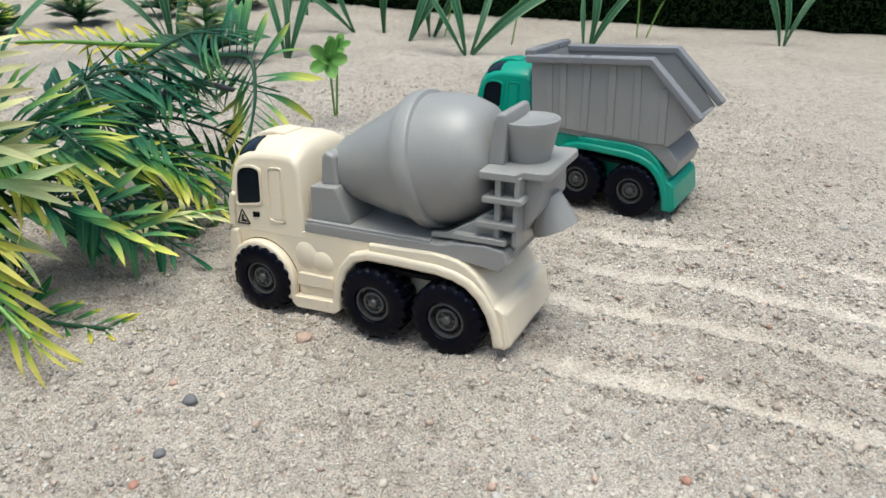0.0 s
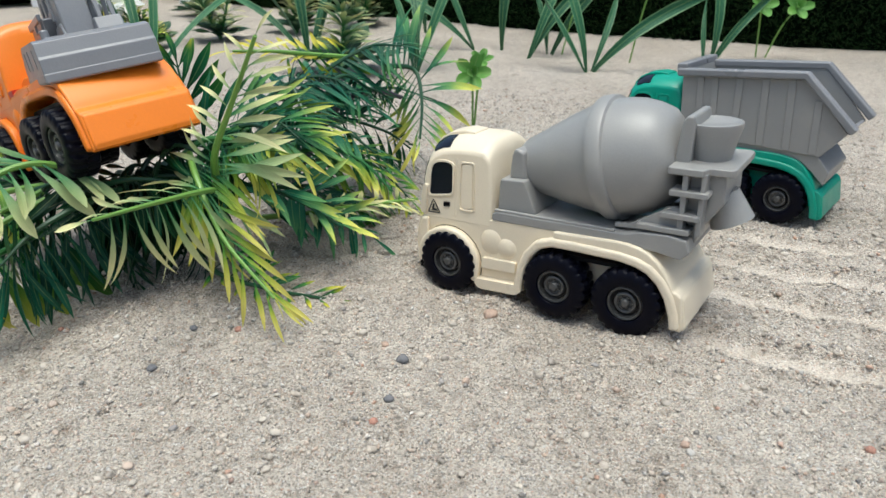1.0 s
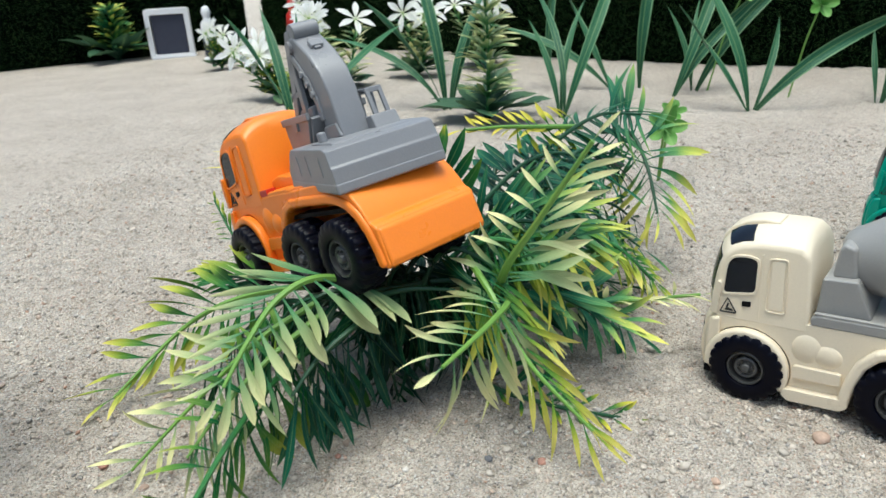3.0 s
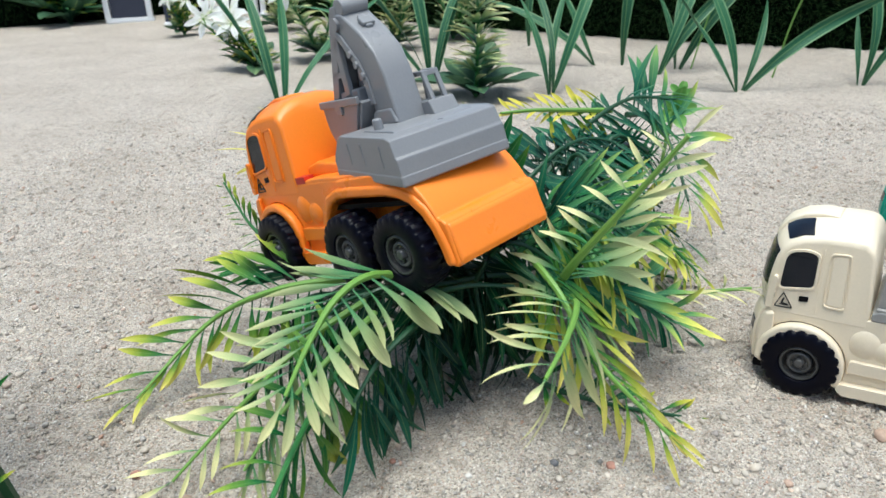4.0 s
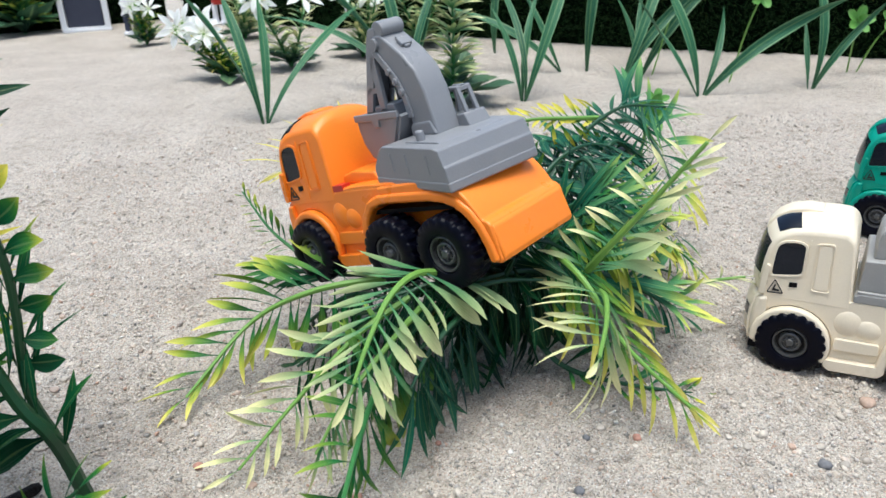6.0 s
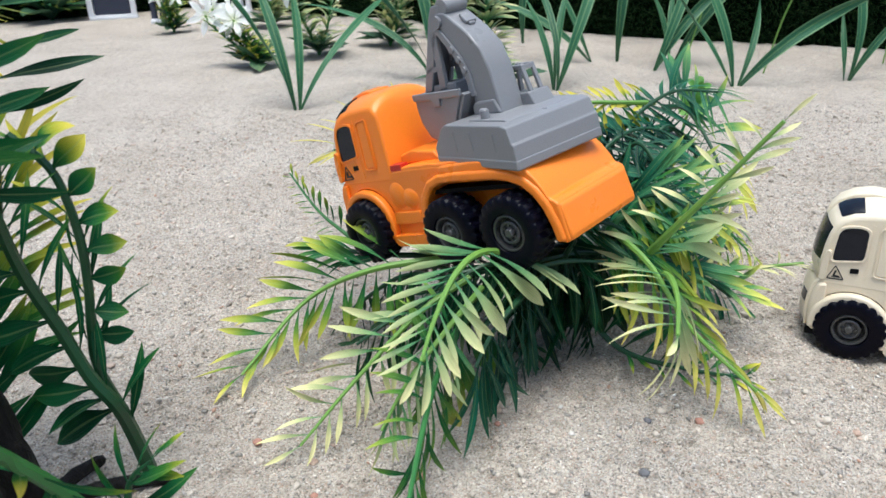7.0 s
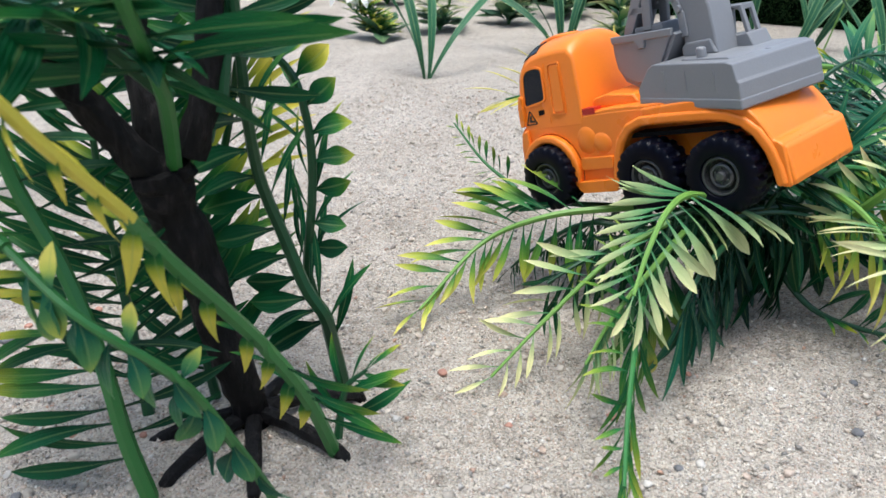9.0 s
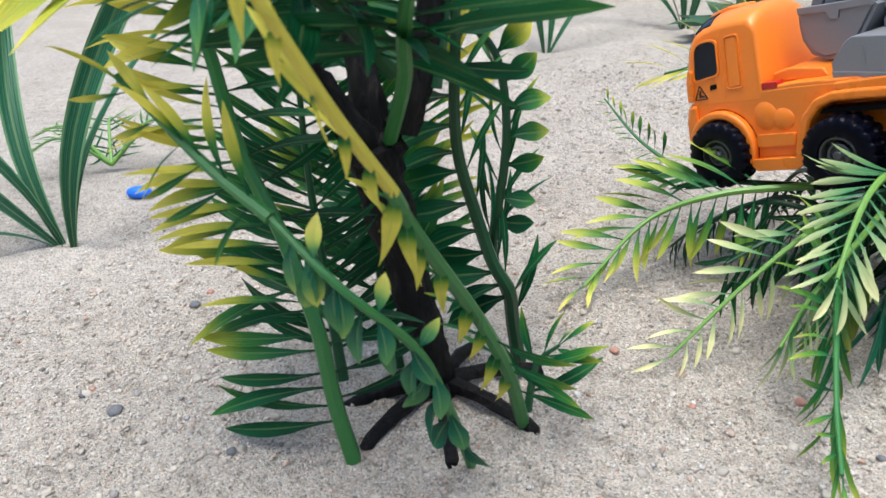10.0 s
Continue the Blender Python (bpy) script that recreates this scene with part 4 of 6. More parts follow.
    part("cage_base", upper(prism([(11, 45), (10, 52), (-3, 52), (-6, 45)], -14.4, -4.6)), GREY_COOL, cage, bevel=0.0006)
    return root


mixer_truck()
tipper_truck()
excavator_truck()

# ---- plants ----


def pointed(t):
    if t < 0.12:
        return 0.22
    return 0.22 * (1 - t) + 0.86 * math.sin(math.pi * ((t - 0.12) / 0.88) ** 1.2) ** 0.95


def paddle(t):
    return 0.2 + 0.85 * math.sin(math.pi * min(max((t - 0.12) / 0.95, 0), 1)) ** 0.9 if t > 0.12 else 0.2


def sliver(t):
    return (0.55 + 0.45 * math.sin(math.pi * t)) * (1 - t ** 3)


def strap(t):
    return (0.2 + 0.8 * math.sin(math.pi * min(t * 0.86, 1)) ** 1.2) * (1 - t ** 7)


LEAFLETS = {}


def leaflets(kind, mat):
    """Four bends of one leaflet, shared by all branches that carry it."""
    key = (kind, mat.name)
    if key not in LEAFLETS:
        shape, aspect = {"pointed": (pointed, 0.145), "paddle": (paddle, 0.135), "sliver": (sliver, 0.075), "broad": (pointed, 0.2), "stub": (pointed, 0.36)}[kind]
        LEAFLETS[key] = [leaf_mesh("leaflet", mat, shape, aspect, b, 0.3, 8, tw, 0.0, 2, cv) for b, tw, cv in ((0.1, 0.3, 0.1), (0.26, -0.4, 0.24), (0.42, 0.5, 0.3), (0.6, -0.2, 0.16))]
    return LEAFLETS[key]


def lengths_of(t, tip):
    """How long the leaflets are along a branch, from foot to tip."""
    return (0.62 + 0.5 * math.sin(math.pi * min(t * 0.85 + 0.15, 1))) * (1 - tip * t)


def branch(root, pts, kind, mat, size, pairs, stem_mat, yellow=(0.3, 0.9), spread=62, lift=0.1, droop=0.5, start=0.12, seed=1,
           thick=0.0011, name="branch", sides=(1, -1), tip=0.35, up=(0, 0, 1), ends=True, hang=(1.5, 0.5), scales=(1.0, 1.0), taper=0.75, close=0.25):
    """A fern branch: a tapered stem along pts with leaflets on both sides, each a piece of its own."""
    r = random.Random(seed)
    path = spline(pts, 26)
    stem = part(name, tube(path, lambda t: thick * (1.15 - taper * t), 7), stem_mat, root)
    shapes = leaflets(kind, mat)
    for i in range(pairs):
        t = start + (0.985 - start) * (i + 0.5) / pairs
        for s in sides:
            tt = min(max(t + r.uniform(-0.3, 0.3) / pairs, 0), 0.995)
            k = tt * 26
            j = min(int(k), 25)
            p = path[j].lerp(path[j + 1], k - j)
            T = (path[min(j + 2, 26)] - path[max(j - 1, 0)]).normalized()
            U = Vector(up) - T * Vector(up).dot(T)
            if U.length < 0.15:
                U = Vector((0, -1, 0.3)) - T * Vector((0, -1, 0.3)).dot(T)
            U.normalize()
            S = T.cross(U)
            fall = droop * (hang[0] if (S * s).y < 0 else hang[1])
            a = radians(spread * (1.1 - close * tt) + r.uniform(-9, 9))
            d = T * math.cos(a) + S * (s * math.sin(a)) + U * (lift + r.uniform(-0.14, 0.14)) + Vector((0, 0, -fall * r.uniform(0.7, 1.25) * 0.6))
            d.normalize()
            n = U - d * U.dot(d)
            n = (n.normalized() + S * r.uniform(-0.35, 0.35)).normalized()
            n = (n - d * n.dot(d)).normalized()
            w = n.cross(d)
            L = size * lengths_of(tt, tip) * r.uniform(0.82, 1.14) * scales[0 if (S * s).y < 0 else 1]
            m = Matrix((d, w, n)).transposed().to_4x4()
            bend = min(3, max(0, int(fall * 2.6 + r.uniform(-0.6, 1.1))))
            if kind == "stub":
                bend = 0
            ob = new("leaflet", shapes[bend])
            ob.matrix_basis = Matrix.Translation(p) @ m @ Matrix.Diagonal((L, L * s, L, 1))
            ob.parent = stem
            y = yellow[0] + (yellow[1] - yellow[0]) * tt + r.uniform(-0.06, 0.06)
            ob.color = (max(y, 0.02), 0, 0, 1)
    if ends:
        d = (path[-1] - path[-3]).normalized()
        ob = new("leaflet", shapes[0])
        q = d.to_track_quat("X", "Z").to_matrix().to_4x4()
        ob.matrix_basis = Matrix.Translation(path[-1]) @ q @ Matrix.Scale(size * 0.55, 4)
        ob.parent = stem
        ob.color = (yellow[1], 0, 0, 1)
    return stem


def lance(t):
    """Thin stalk, then a blade widest beyond the middle, running out to a point."""
    if t < 0.16:
        return 0.16
    k = (t - 0.16) / 0.84
    return 0.16 * (1 - k) + 0.9 * math.sin(math.pi * k ** 1.25) ** 0.85


def spoon(t):
    """Thin stalk and a blade that is widest near its blunt end."""
    k = max(0.0, (t - 0.14) / 0.86)
    return 0.18 + 0.82 * math.sin(math.pi * k ** 1.9) ** 0.8 if k < 1 else 0.1


def hook(t):
    """Broad at the stalk and running out to a narrow point."""
    return 0.35 + 2.6 * t if t < 0.25 else max(0.04, 1 - ((t - 0.25) / 0.75) ** 1.1)


FROND_LEAVES = {}


def frond_leaves(kind, mat):
    """Five curvatures of one leaflet, from nearly straight to hooked."""
    key = (kind, mat.name)
    if key not in FROND_LEAVES:
        shape, aspect = {"lance": (lance, 0.128), "spoon": (spoon, 0.17), "slim": (lance, 0.088), "sliver": (sliver, 0.055), "broad": (lance, 0.19), "stub": (lance, 0.36), "leafy": (lance, 0.4), "bud": (lance, 0.56), "hook": (hook, 0.27)}[kind]
        FROND_LEAVES[key] = [leaf_mesh("leaflet", mat, shape, aspect, bd, 0.4, 10, tw, 0.12, 2, cv) for bd, tw, cv in ((0.05, 0.3, 0.12), (0.2, -0.5, -0.16), (0.36, 0.6, 0.2), (0.55, -0.5, 0.14), (0.8, 0.5, -0.16))]
    return FROND_LEAVES[key]


def frond(root, pts, mat, stem_mat, ranks, thick=0.0012, taper=0.7, seed=1, end=None, name="branch", face=(0.2, -0.45, 0.87)):
    """A moulded fern branch: a stem along pts and ranks of leaflets, each rank
    (kind, count, from, to, first way, last way, first length, last length, bend, yellow from, yellow to)."""
    r = random.Random(seed)
    path = spline(pts, 26)
    stem = part(name, tube(path, lambda t: thick * (1.15 - taper * t), 7), stem_mat, root)

    def put(shape, p, d, L, flip, yl, roll=0.0):
        d = Vector(d).normalized()
        low = p.z + d.z * L
        if low < 0.0012 and d.z < 0:
            d.z = -max(p.z - 0.0012, 0.0) / L
            d.normalize()
        n = Vector(face)
        n = (n - d * n.dot(d)).normalized()
        n = (Matrix.Rotation(roll, 3, d) @ n).normalized()
        ob = new("leaflet", shape)
        ob.matrix_basis = Matrix.Translation(p) @ Matrix((d, n.cross(d), n)).transposed().to_4x4() @ Matrix.Diagonal((L, L * (1 if r.random() < 0.5 else -1), L * flip, 1))
        ob.parent = stem
        ob.color = (max(yl, 0.02), 0, 0, 1)

    for kind, count, t0, t1, d0, d1, l0, l1, bend, y0, y1 in ranks:
        shapes = frond_leaves(kind, mat)
        for i in range(count):
            k = (i + 0.5) / count
            t = min(max(t0 + (t1 - t0) * k + r.uniform(-0.12, 0.12) / count, 0), 0.999) * 26
            j = min(int(t), 25)
            p = path[j].lerp(path[j + 1], t - j)
            d = Vector(d0).normalized().lerp(Vector(d1).normalized(), k) + Vector((r.gauss(0, 0.07), r.gauss(0, 0.07), r.gauss(0, 0.07)))
            L = (l0 + (l1 - l0) * k) * r.uniform(0.9, 1.08)
            c = min(4, max(0, round(abs(bend) * 5 + r.uniform(-0.6, 0.6))))
            put(shapes[c], p, d, L, 1 if bend >= 0 else -1, y0 + (y1 - y0) * k + r.uniform(-0.08, 0.08), r.gauss(0, 0.35))
    if end:
        put(frond_leaves(end[0], mat)[1], path[-1], path[-1] - path[-3], end[1], 1, end[2])
    return stem


# branches heaped under the orange truck: front bunch
front = thing("fern_bunch", "green and yellow artificial fern branches heaped under the orange truck", "artificial plant", group="fern bunches")
frond(front, [(-0.158, 0.332, 0.040), (-0.190, 0.333, 0.034), (-0.216, 0.330, 0.022), (-0.238, 0.306, 0.003)], FERN, STEM_LIGHT,
      [("lance", 14, 0.15, 0.98, (-0.70, 0.45, 0.45), (-0.85, -0.25, 0.05), 0.036, 0.021, 0.2, 0.71, 1.11),
       ("lance", 17, 0.12, 0.97, (-0.10, -0.25, -1.0), (-0.20, -0.75, -0.4), 0.031, 0.017, 0.12, 0.71, 1.16)], 0.0014, seed=1, end=("lance", 0.015, 1.2))
frond(front, [(-0.134, 0.302, 0.055), (-0.1465, 0.292, 0.060), (-0.155, 0.280, 0.058), (-0.161, 0.268, 0.050), (-0.1655, 0.256, 0.041)], PALE, STEM_LIGHT,
      [("slim", 14, 0.06, 0.97, (-1.0, -0.05, 0.16), (-0.75, -0.4, -0.35), 0.029, 0.018, -0.15, 0.48, 0.85),
       ("spoon", 14, 0.03, 0.97, (0.88, -0.42, -0.06), (0.2, -0.6, -0.72), 0.028, 0.018, 0.2, 0.60, 0.93)], 0.0013, seed=2, end=("spoon", 0.014, 1.0))
frond(front, [(-0.150, 0.300, 0.047), (-0.168, 0.290, 0.038), (-0.188, 0.278, 0.021), (-0.207, 0.2635, 0.0035)], PALE, STEM_LIGHT,
      [("lance", 10, 0.3, 0.97, (-1.0, -0.1, 0.2), (-0.95, -0.2, 0.1), 0.025, 0.017, 0.08, 0.85, 1.39),
       ("lance", 8, 0.38, 0.95, (0.25, -0.25, -1.0), (0.0, -0.7, -0.5), 0.020, 0.013, 0.08, 0.85, 1.39)], 0.0011, seed=3, end=("lance", 0.013, 1.5))
frond(front, [(-0.140, 0.312, 0.034), (-0.155, 0.290, 0.031), (-0.161, 0.267, 0.029), (-0.165, 0.245, 0.0245), (-0.168, 0.224, 0.0185), (-0.170, 0.205, 0.0145)], FERN, STEM,
      [("lance", 8, 0.2, 0.66, (-0.35, 0.2, 0.9), (-0.6, -0.45, 0.5), 0.025, 0.017, 0.4, 0.5, 0.8),
       ("lance", 4, 0.72, 0.97, (-0.65, -0.55, 0.45), (-0.6, -0.7, 0.2), 0.013, 0.010, 0.2, 0.55, 0.8),
       ("broad", 7, 0.08, 0.45, (0.35, 0.05, -1.0), (0.2, 0.0, -1.0), 0.036, 0.028, 0.2, 0.5, 0.9),
       ("slim", 15, 0.3, 0.98, (0.25, -0.1, -0.95), (0.15, -0.5, -0.6), 0.029, 0.015, 0.25, 0.45, 0.85),
       ("slim", 14, 0.25, 0.95, (-0.3, -0.2, -0.9), (-0.2, -0.6, -0.5), 0.024, 0.014, 0.2, 0.4, 0.7)], 0.0012, seed=4, end=("lance", 0.014, 1.0))
frond(front, [(-0.150, 0.342, 0.036), (-0.180, 0.348, 0.034), (-0.200, 0.356, 0.032), (-0.216, 0.366, 0.030)], FERN, STEM_DARK,
      [("lance", 7, 0.4, 0.98, (-0.75, -0.1, 0.4), (-0.9, 0.2, 0.25), 0.022, 0.019, 0.2, 0.6, 1.05),
       ("lance", 8, 0.3, 0.95, (-0.7, -0.5, 0.1), (-0.9, -0.2, 0.1), 0.025, 0.017, 0.25, 0.25, 0.56)], 0.0013, seed=7)
frond(front, [(-0.205, 0.386, 0.026), (-0.222, 0.401, 0.034), (-0.2387, 0.4205, 0.047)], FERN, STEM,
      [("spoon", 9, 0.1, 0.98, (0.15, -0.1, 1.0), (-0.3, 0.1, 0.9), 0.013, 0.007, 0.1, 0.52, 0.88), ("slim", 9, 0.1, 0.98, (-0.8, -0.4, 0.0), (-0.8, 0.1, 0.0), 0.011, 0.006, 0.1, 0.52, 0.88)], 0.0009, seed=8)
frond(front, [(-0.146, 0.294, 0.046), (-0.158, 0.276, 0.040), (-0.170, 0.262, 0.030), (-0.178, 0.250, 0.020)], PALE, STEM_LIGHT,
      [("sliver", 16, 0.1, 0.97, (-0.2, 0.05, -1.0), (-0.2, -0.3, -1.0), 0.032, 0.020, 0.2, 0.55, 1.02), ("slim", 9, 0.3, 0.97, (0.55, -0.4, -0.7), (0.2, -0.6, -0.7), 0.022, 0.014, 0.2, 0.52, 0.88)], 0.0010, seed=9)
frond(front, [(-0.122, 0.304, 0.047), (-0.134, 0.288, 0.044), (-0.143, 0.276, 0.039), (-0.149, 0.266, 0.032)], TEAL, STEM_DARK,
      [("slim", 16, 0.05, 0.98, (0.12, -0.08, -1.0), (-0.05, -0.2, -1.0), 0.042, 0.030, 0.15, 0.09, 0.34), ("slim", 11, 0.1, 0.98, (0.5, 0.2, -0.85), (0.35, 0.0, -0.9), 0.038, 0.028, 0.2, 0.06, 0.28)], 0.0012, seed=10)
frond(front, [(-0.140, 0.316, 0.044), (-0.160, 0.304, 0.040), (-0.176, 0.296, 0.034), (-0.190, 0.290, 0.026)], DARK, STEM_DARK,
      [("slim", 14, 0.1, 0.98, (-0.1, -0.15, -1.0), (-0.2, -0.3, -0.9), 0.034, 0.022, 0.2, 0.15, 0.40), ("slim", 10, 0.1, 0.98, (-0.6, 0.4, -0.5), (-0.7, 0.2, -0.4), 0.026, 0.018, 0.25, 0.15, 0.44)], 0.0012, seed=11)

# hanging leaves coloured very dark to stand for the shade under the truck
for k, (x, y, z, L) in enumerate(((-0.128, 0.303, 0.049, 0.042), (-0.122, 0.316, 0.046, 0.042), (-0.126, 0.328, 0.044, 0.040))):
    frond(front, [(x, y, z), (x + 0.012, y + 0.001, z + 0.002), (x + 0.026, y + 0.004, z)], DARK, STEM_DARK,
          [("lance", 14, 0.0, 1.0, (-0.2, -0.05, -1.0), (0.3, 0.1, -1.0), L, L * 0.9, 0.2, 0.05, 0.2), ("slim", 10, 0.0, 1.0, (-0.2, -0.5, -0.7), (0.5, -0.4, -0.6), L * 0.7, L * 0.6, 0.3, 0.05, 0.25)], 0.0012, seed=60 + k)

# bunch beside the mixer
right = thing("fern_bunch", "yellow-tipped artificial fern branches reaching towards the cream truck", "artificial plant", group="fern bunches")
frond(right, [(-0.084, 0.305, 0.046), (-0.084, 0.288, 0.052), (-0.089, 0.263, 0.057), (-0.097, 0.236, 0.061)], PALE, STEM_LIGHT,
      [("slim", 11, 0.1, 0.93, (-0.85, 0.45, 0.2), (-0.95, 0.25, 0.05), 0.027, 0.020, 0.35, 0.75, 1.2),
       ("slim", 16, 0.05, 0.95, (0.75, 0.0, -0.6), (0.1, -0.1, -1.0), 0.034, 0.024, 0.3, 0.65, 1.2)], 0.0012, seed=21, end=("spoon", 0.011, 1.25))
frond(right, [(-0.088, 0.312, 0.046), (-0.083, 0.300, 0.062), (-0.073, 0.292, 0.080), (-0.0585, 0.2815, 0.1058)], PALE, STEM_LIGHT,
      [("lance", 14, 0.08, 0.95, (0.97, -0.1, 0.1), (0.8, -0.1, 0.55), 0.033, 0.014, 0.55, 0.65, 1.3),
       ("lance", 10, 0.12, 0.95, (-0.85, 0.0, 0.5), (-0.5, 0.0, 0.85), 0.018, 0.011, 0.4, 0.75, 1.35)], 0.0015, seed=23, end=("lance", 0.011, 1.5), face=(0.15, -0.85, 0.5))
frond(right, [(-0.088, 0.366, 0.012), (-0.066, 0.362, 0.016), (-0.043, 0.350, 0.024), (-0.0126, 0.3425, 0.0307)], PALE, STEM_LIGHT,
      [("slim", 12, 0.2, 0.92, (0.1, -0.85, 0.35), (0.75, -0.5, 0.4), 0.027, 0.013, 0.3, 0.52, 1.39),
       ("slim", 11, 0.2, 0.97, (0.8, 0.45, -0.05), (0.95, 0.1, -0.1), 0.029, 0.016, 0.2, 0.52, 1.39),
       ("stub", 6, 0.35, 0.95, (0.05, 0.0, 1.0), (0.15, 0.0, 1.0), 0.008, 0.006, 0.2, 0.74, 1.48)], 0.0013, seed=24, end=("slim", 0.010, 1.6))
frond(right, [(-0.098, 0.314, 0.058), (-0.089, 0.296, 0.053), (-0.077, 0.282, 0.036), (-0.0575, 0.2695, 0.0195)], FERN, STEM_LIGHT,
      [("slim", 14, 0.1, 0.97, (0.75, -0.2, -0.35), (0.85, -0.2, -0.5), 0.034, 0.022, 0.3, 0.9, 1.4),
       ("slim", 12, 0.1, 0.97, (-0.1, -0.55, -0.75), (0.35, -0.5, -0.75), 0.031, 0.018, 0.3, 0.9, 1.4)], 0.0012, seed=28, end=("slim", 0.014, 1.4))
frond(right, [(-0.108, 0.318, 0.026), (-0.093, 0.308, 0.012), (-0.070, 0.302, 0.007), (-0.044, 0.299, 0.004)], DARK, STEM_DARK,
      [("broad", 6, 0.05, 0.7, (0.5, 0.1, 0.85), (0.9, 0.1, 0.35), 0.022, 0.016, 0.2, 0.19, 0.56),
       ("lance", 8, 0.3, 0.97, (0.0, -0.9, 0.1), (0.6, -0.7, 0.0), 0.014, 0.011, 0.1, 0.67, 1.21), ("lance", 6, 0.5, 0.98, (0.7, 0.5, 0.3), (0.9, 0.4, 0.1), 0.017, 0.012, 0.15, 0.60, 1.11)], 0.0012, seed=26, end=("lance", 0.012, 1.2))
frond(right, [(-0.104, 0.312, 0.054), (-0.094, 0.318, 0.062), (-0.082, 0.318, 0.062), (-0.070, 0.312, 0.054)], FERN, STEM,
      [("slim", 15, 0.05, 0.97, (0.2, -0.45, -0.8), (0.5, -0.3, -0.8), 0.033, 0.024, 0.25, 0.8, 1.2), ("slim", 11, 0.05, 0.97, (0.3, 0.7, 0.2), (0.8, 0.5, 0.0), 0.028, 0.020, 0.3, 0.5, 0.9)], 0.0012, seed=27)
frond(right, [(-0.098, 0.322, 0.040), (-0.078, 0.330, 0.040), (-0.060, 0.332, 0.032), (-0.044, 0.330, 0.022)], TEAL, STEM_DARK,
      [("lance", 12, 0.1, 0.97, (0.5, 0.5, 0.6), (0.95, 0.2, 0.2), 0.033, 0.021, 0.25, 0.35, 0.9), ("lance", 11, 0.1, 0.97, (0.4, -0.75, 0.1), (0.8, -0.5, 0.0), 0.032, 0.021, 0.3, 0.4, 1.1)], 0.0013, seed=29)
frond(right, [(-0.100, 0.326, 0.052), (-0.088, 0.332, 0.062), (-0.076, 0.334, 0.064), (-0.062, 0.332, 0.056)], TEAL, STEM_DARK,
      [("slim", 14, 0.05, 0.97, (0.1, -0.35, 0.9), (0.85, -0.2, 0.3), 0.034, 0.025, 0.35, 0.4, 1.0), ("slim", 12, 0.05, 0.97, (0.3, -0.8, -0.2), (0.7, -0.5, -0.5), 0.034, 0.024, 0.35, 0.5, 1.2)], 0.0012, seed=30)

# bunch behind the truck
back = thing("fern_bunch", "dark bluish green fern branches with yellow tips behind the orange truck", "artificial plant", group="fern bunches")
branch(back, [(-0.095, 0.390, 0.045), (-0.072, 0.424, 0.066), (-0.046, 0.441, 0.080), (-0.026, 0.428, 0.083)], "sliver", TEAL, 0.034, 20, STEM_DARK, (0.35, 0.7), 62, 0.1, 0.6, seed=41, thick=0.0014, tip=0.1, ends=False)
frond(back, [(-0.040, 0.470, 0.066), (-0.024, 0.480, 0.062), (-0.018, 0.455, 0.050), (-0.017, 0.423, 0.036)], TEAL, STEM_DARK,
      [("lance", 16, 0.05, 0.98, (-0.1, 0.3, 1.0), (0.65, -0.3, -0.55), 0.038, 0.028, 0.4, 0.35, 1.5), ("slim", 14, 0.05, 0.98, (-0.6, 0.0, -0.7), (-0.35, -0.6, -0.7), 0.034, 0.028, 0.3, 0.35, 1.7)], 0.0014, seed=53, end=("slim", 0.018, 1.6))
frond(back, [(-0.052, 0.446, 0.074), (-0.072, 0.430, 0.078), (-0.090, 0.416, 0.0815), (-0.1056, 0.4034, 0.0833)], DARK, STEM_LIGHT,
      [("broad", 12, 0.0, 0.92, (-0.5, 0.1, 0.75), (-0.75, 0.0, 0.6), 0.016, 0.009, 0.25, 1.2, 2.4), ("broad", 10, 0.05, 0.95, (-0.6, -0.7, 0.0), (-0.75, -0.6, 0.0), 0.015, 0.009, 0.2, 1.1, 2.4),
       ("lance", 7, 0.0, 0.6, (0.6, 0.2, -0.3), (0.2, -0.4, -0.6), 0.022, 0.016, 0.2, 0.5, 1.4)], 0.0013, seed=42, end=("lance", 0.014, 2.6))
branch(back, [(-0.114, 0.352, 0.046), (-0.113, 0.352, 0.060), (-0.113, 0.354, 0.074), (-0.115, 0.357, 0.084)], "broad", DARK, 0.028, 6, STEM_DARK, (0.45, 0.72), 38, 0.1, 0.0, 0.3, seed=43, up=(0.2, -0.9, 0.2), close=0.2)
branch(back, [(-0.110, 0.360, 0.036), (-0.080, 0.376, 0.052), (-0.055, 0.384, 0.052), (-0.030, 0.384, 0.034)], "pointed", TEAL, 0.038, 17, STEM_DARK, (0.4, 0.7), 74, 0.1, 0.3, seed=44)
branch(back, [(-0.112, 0.350, 0.040), (-0.090, 0.352, 0.058), (-0.074, 0.346, 0.064), (-0.060, 0.336, 0.058)], "pointed", FERN, 0.036, 16, STEM_DARK, (0.5, 0.85), 74, 0.1, 0.3, seed=45)
branch(back, [(-0.100, 0.400, 0.030), (-0.072, 0.420, 0.030), (-0.050, 0.440, 0.024), (-0.028, 0.462, 0.010)], "pointed", DARK, 0.030, 15, STEM_DARK, (0.3, 0.7), 60, 0.2, 0.4, seed=46)
branch(back, [(-0.090, 0.440, 0.030), (-0.062, 0.452, 0.046), (-0.040, 0.478, 0.052), (-0.012, 0.500, 0.040)], "sliver", TEAL, 0.030, 16, STEM_DARK, (0.3, 0.6), 60, 0.3, 0.35, seed=47)
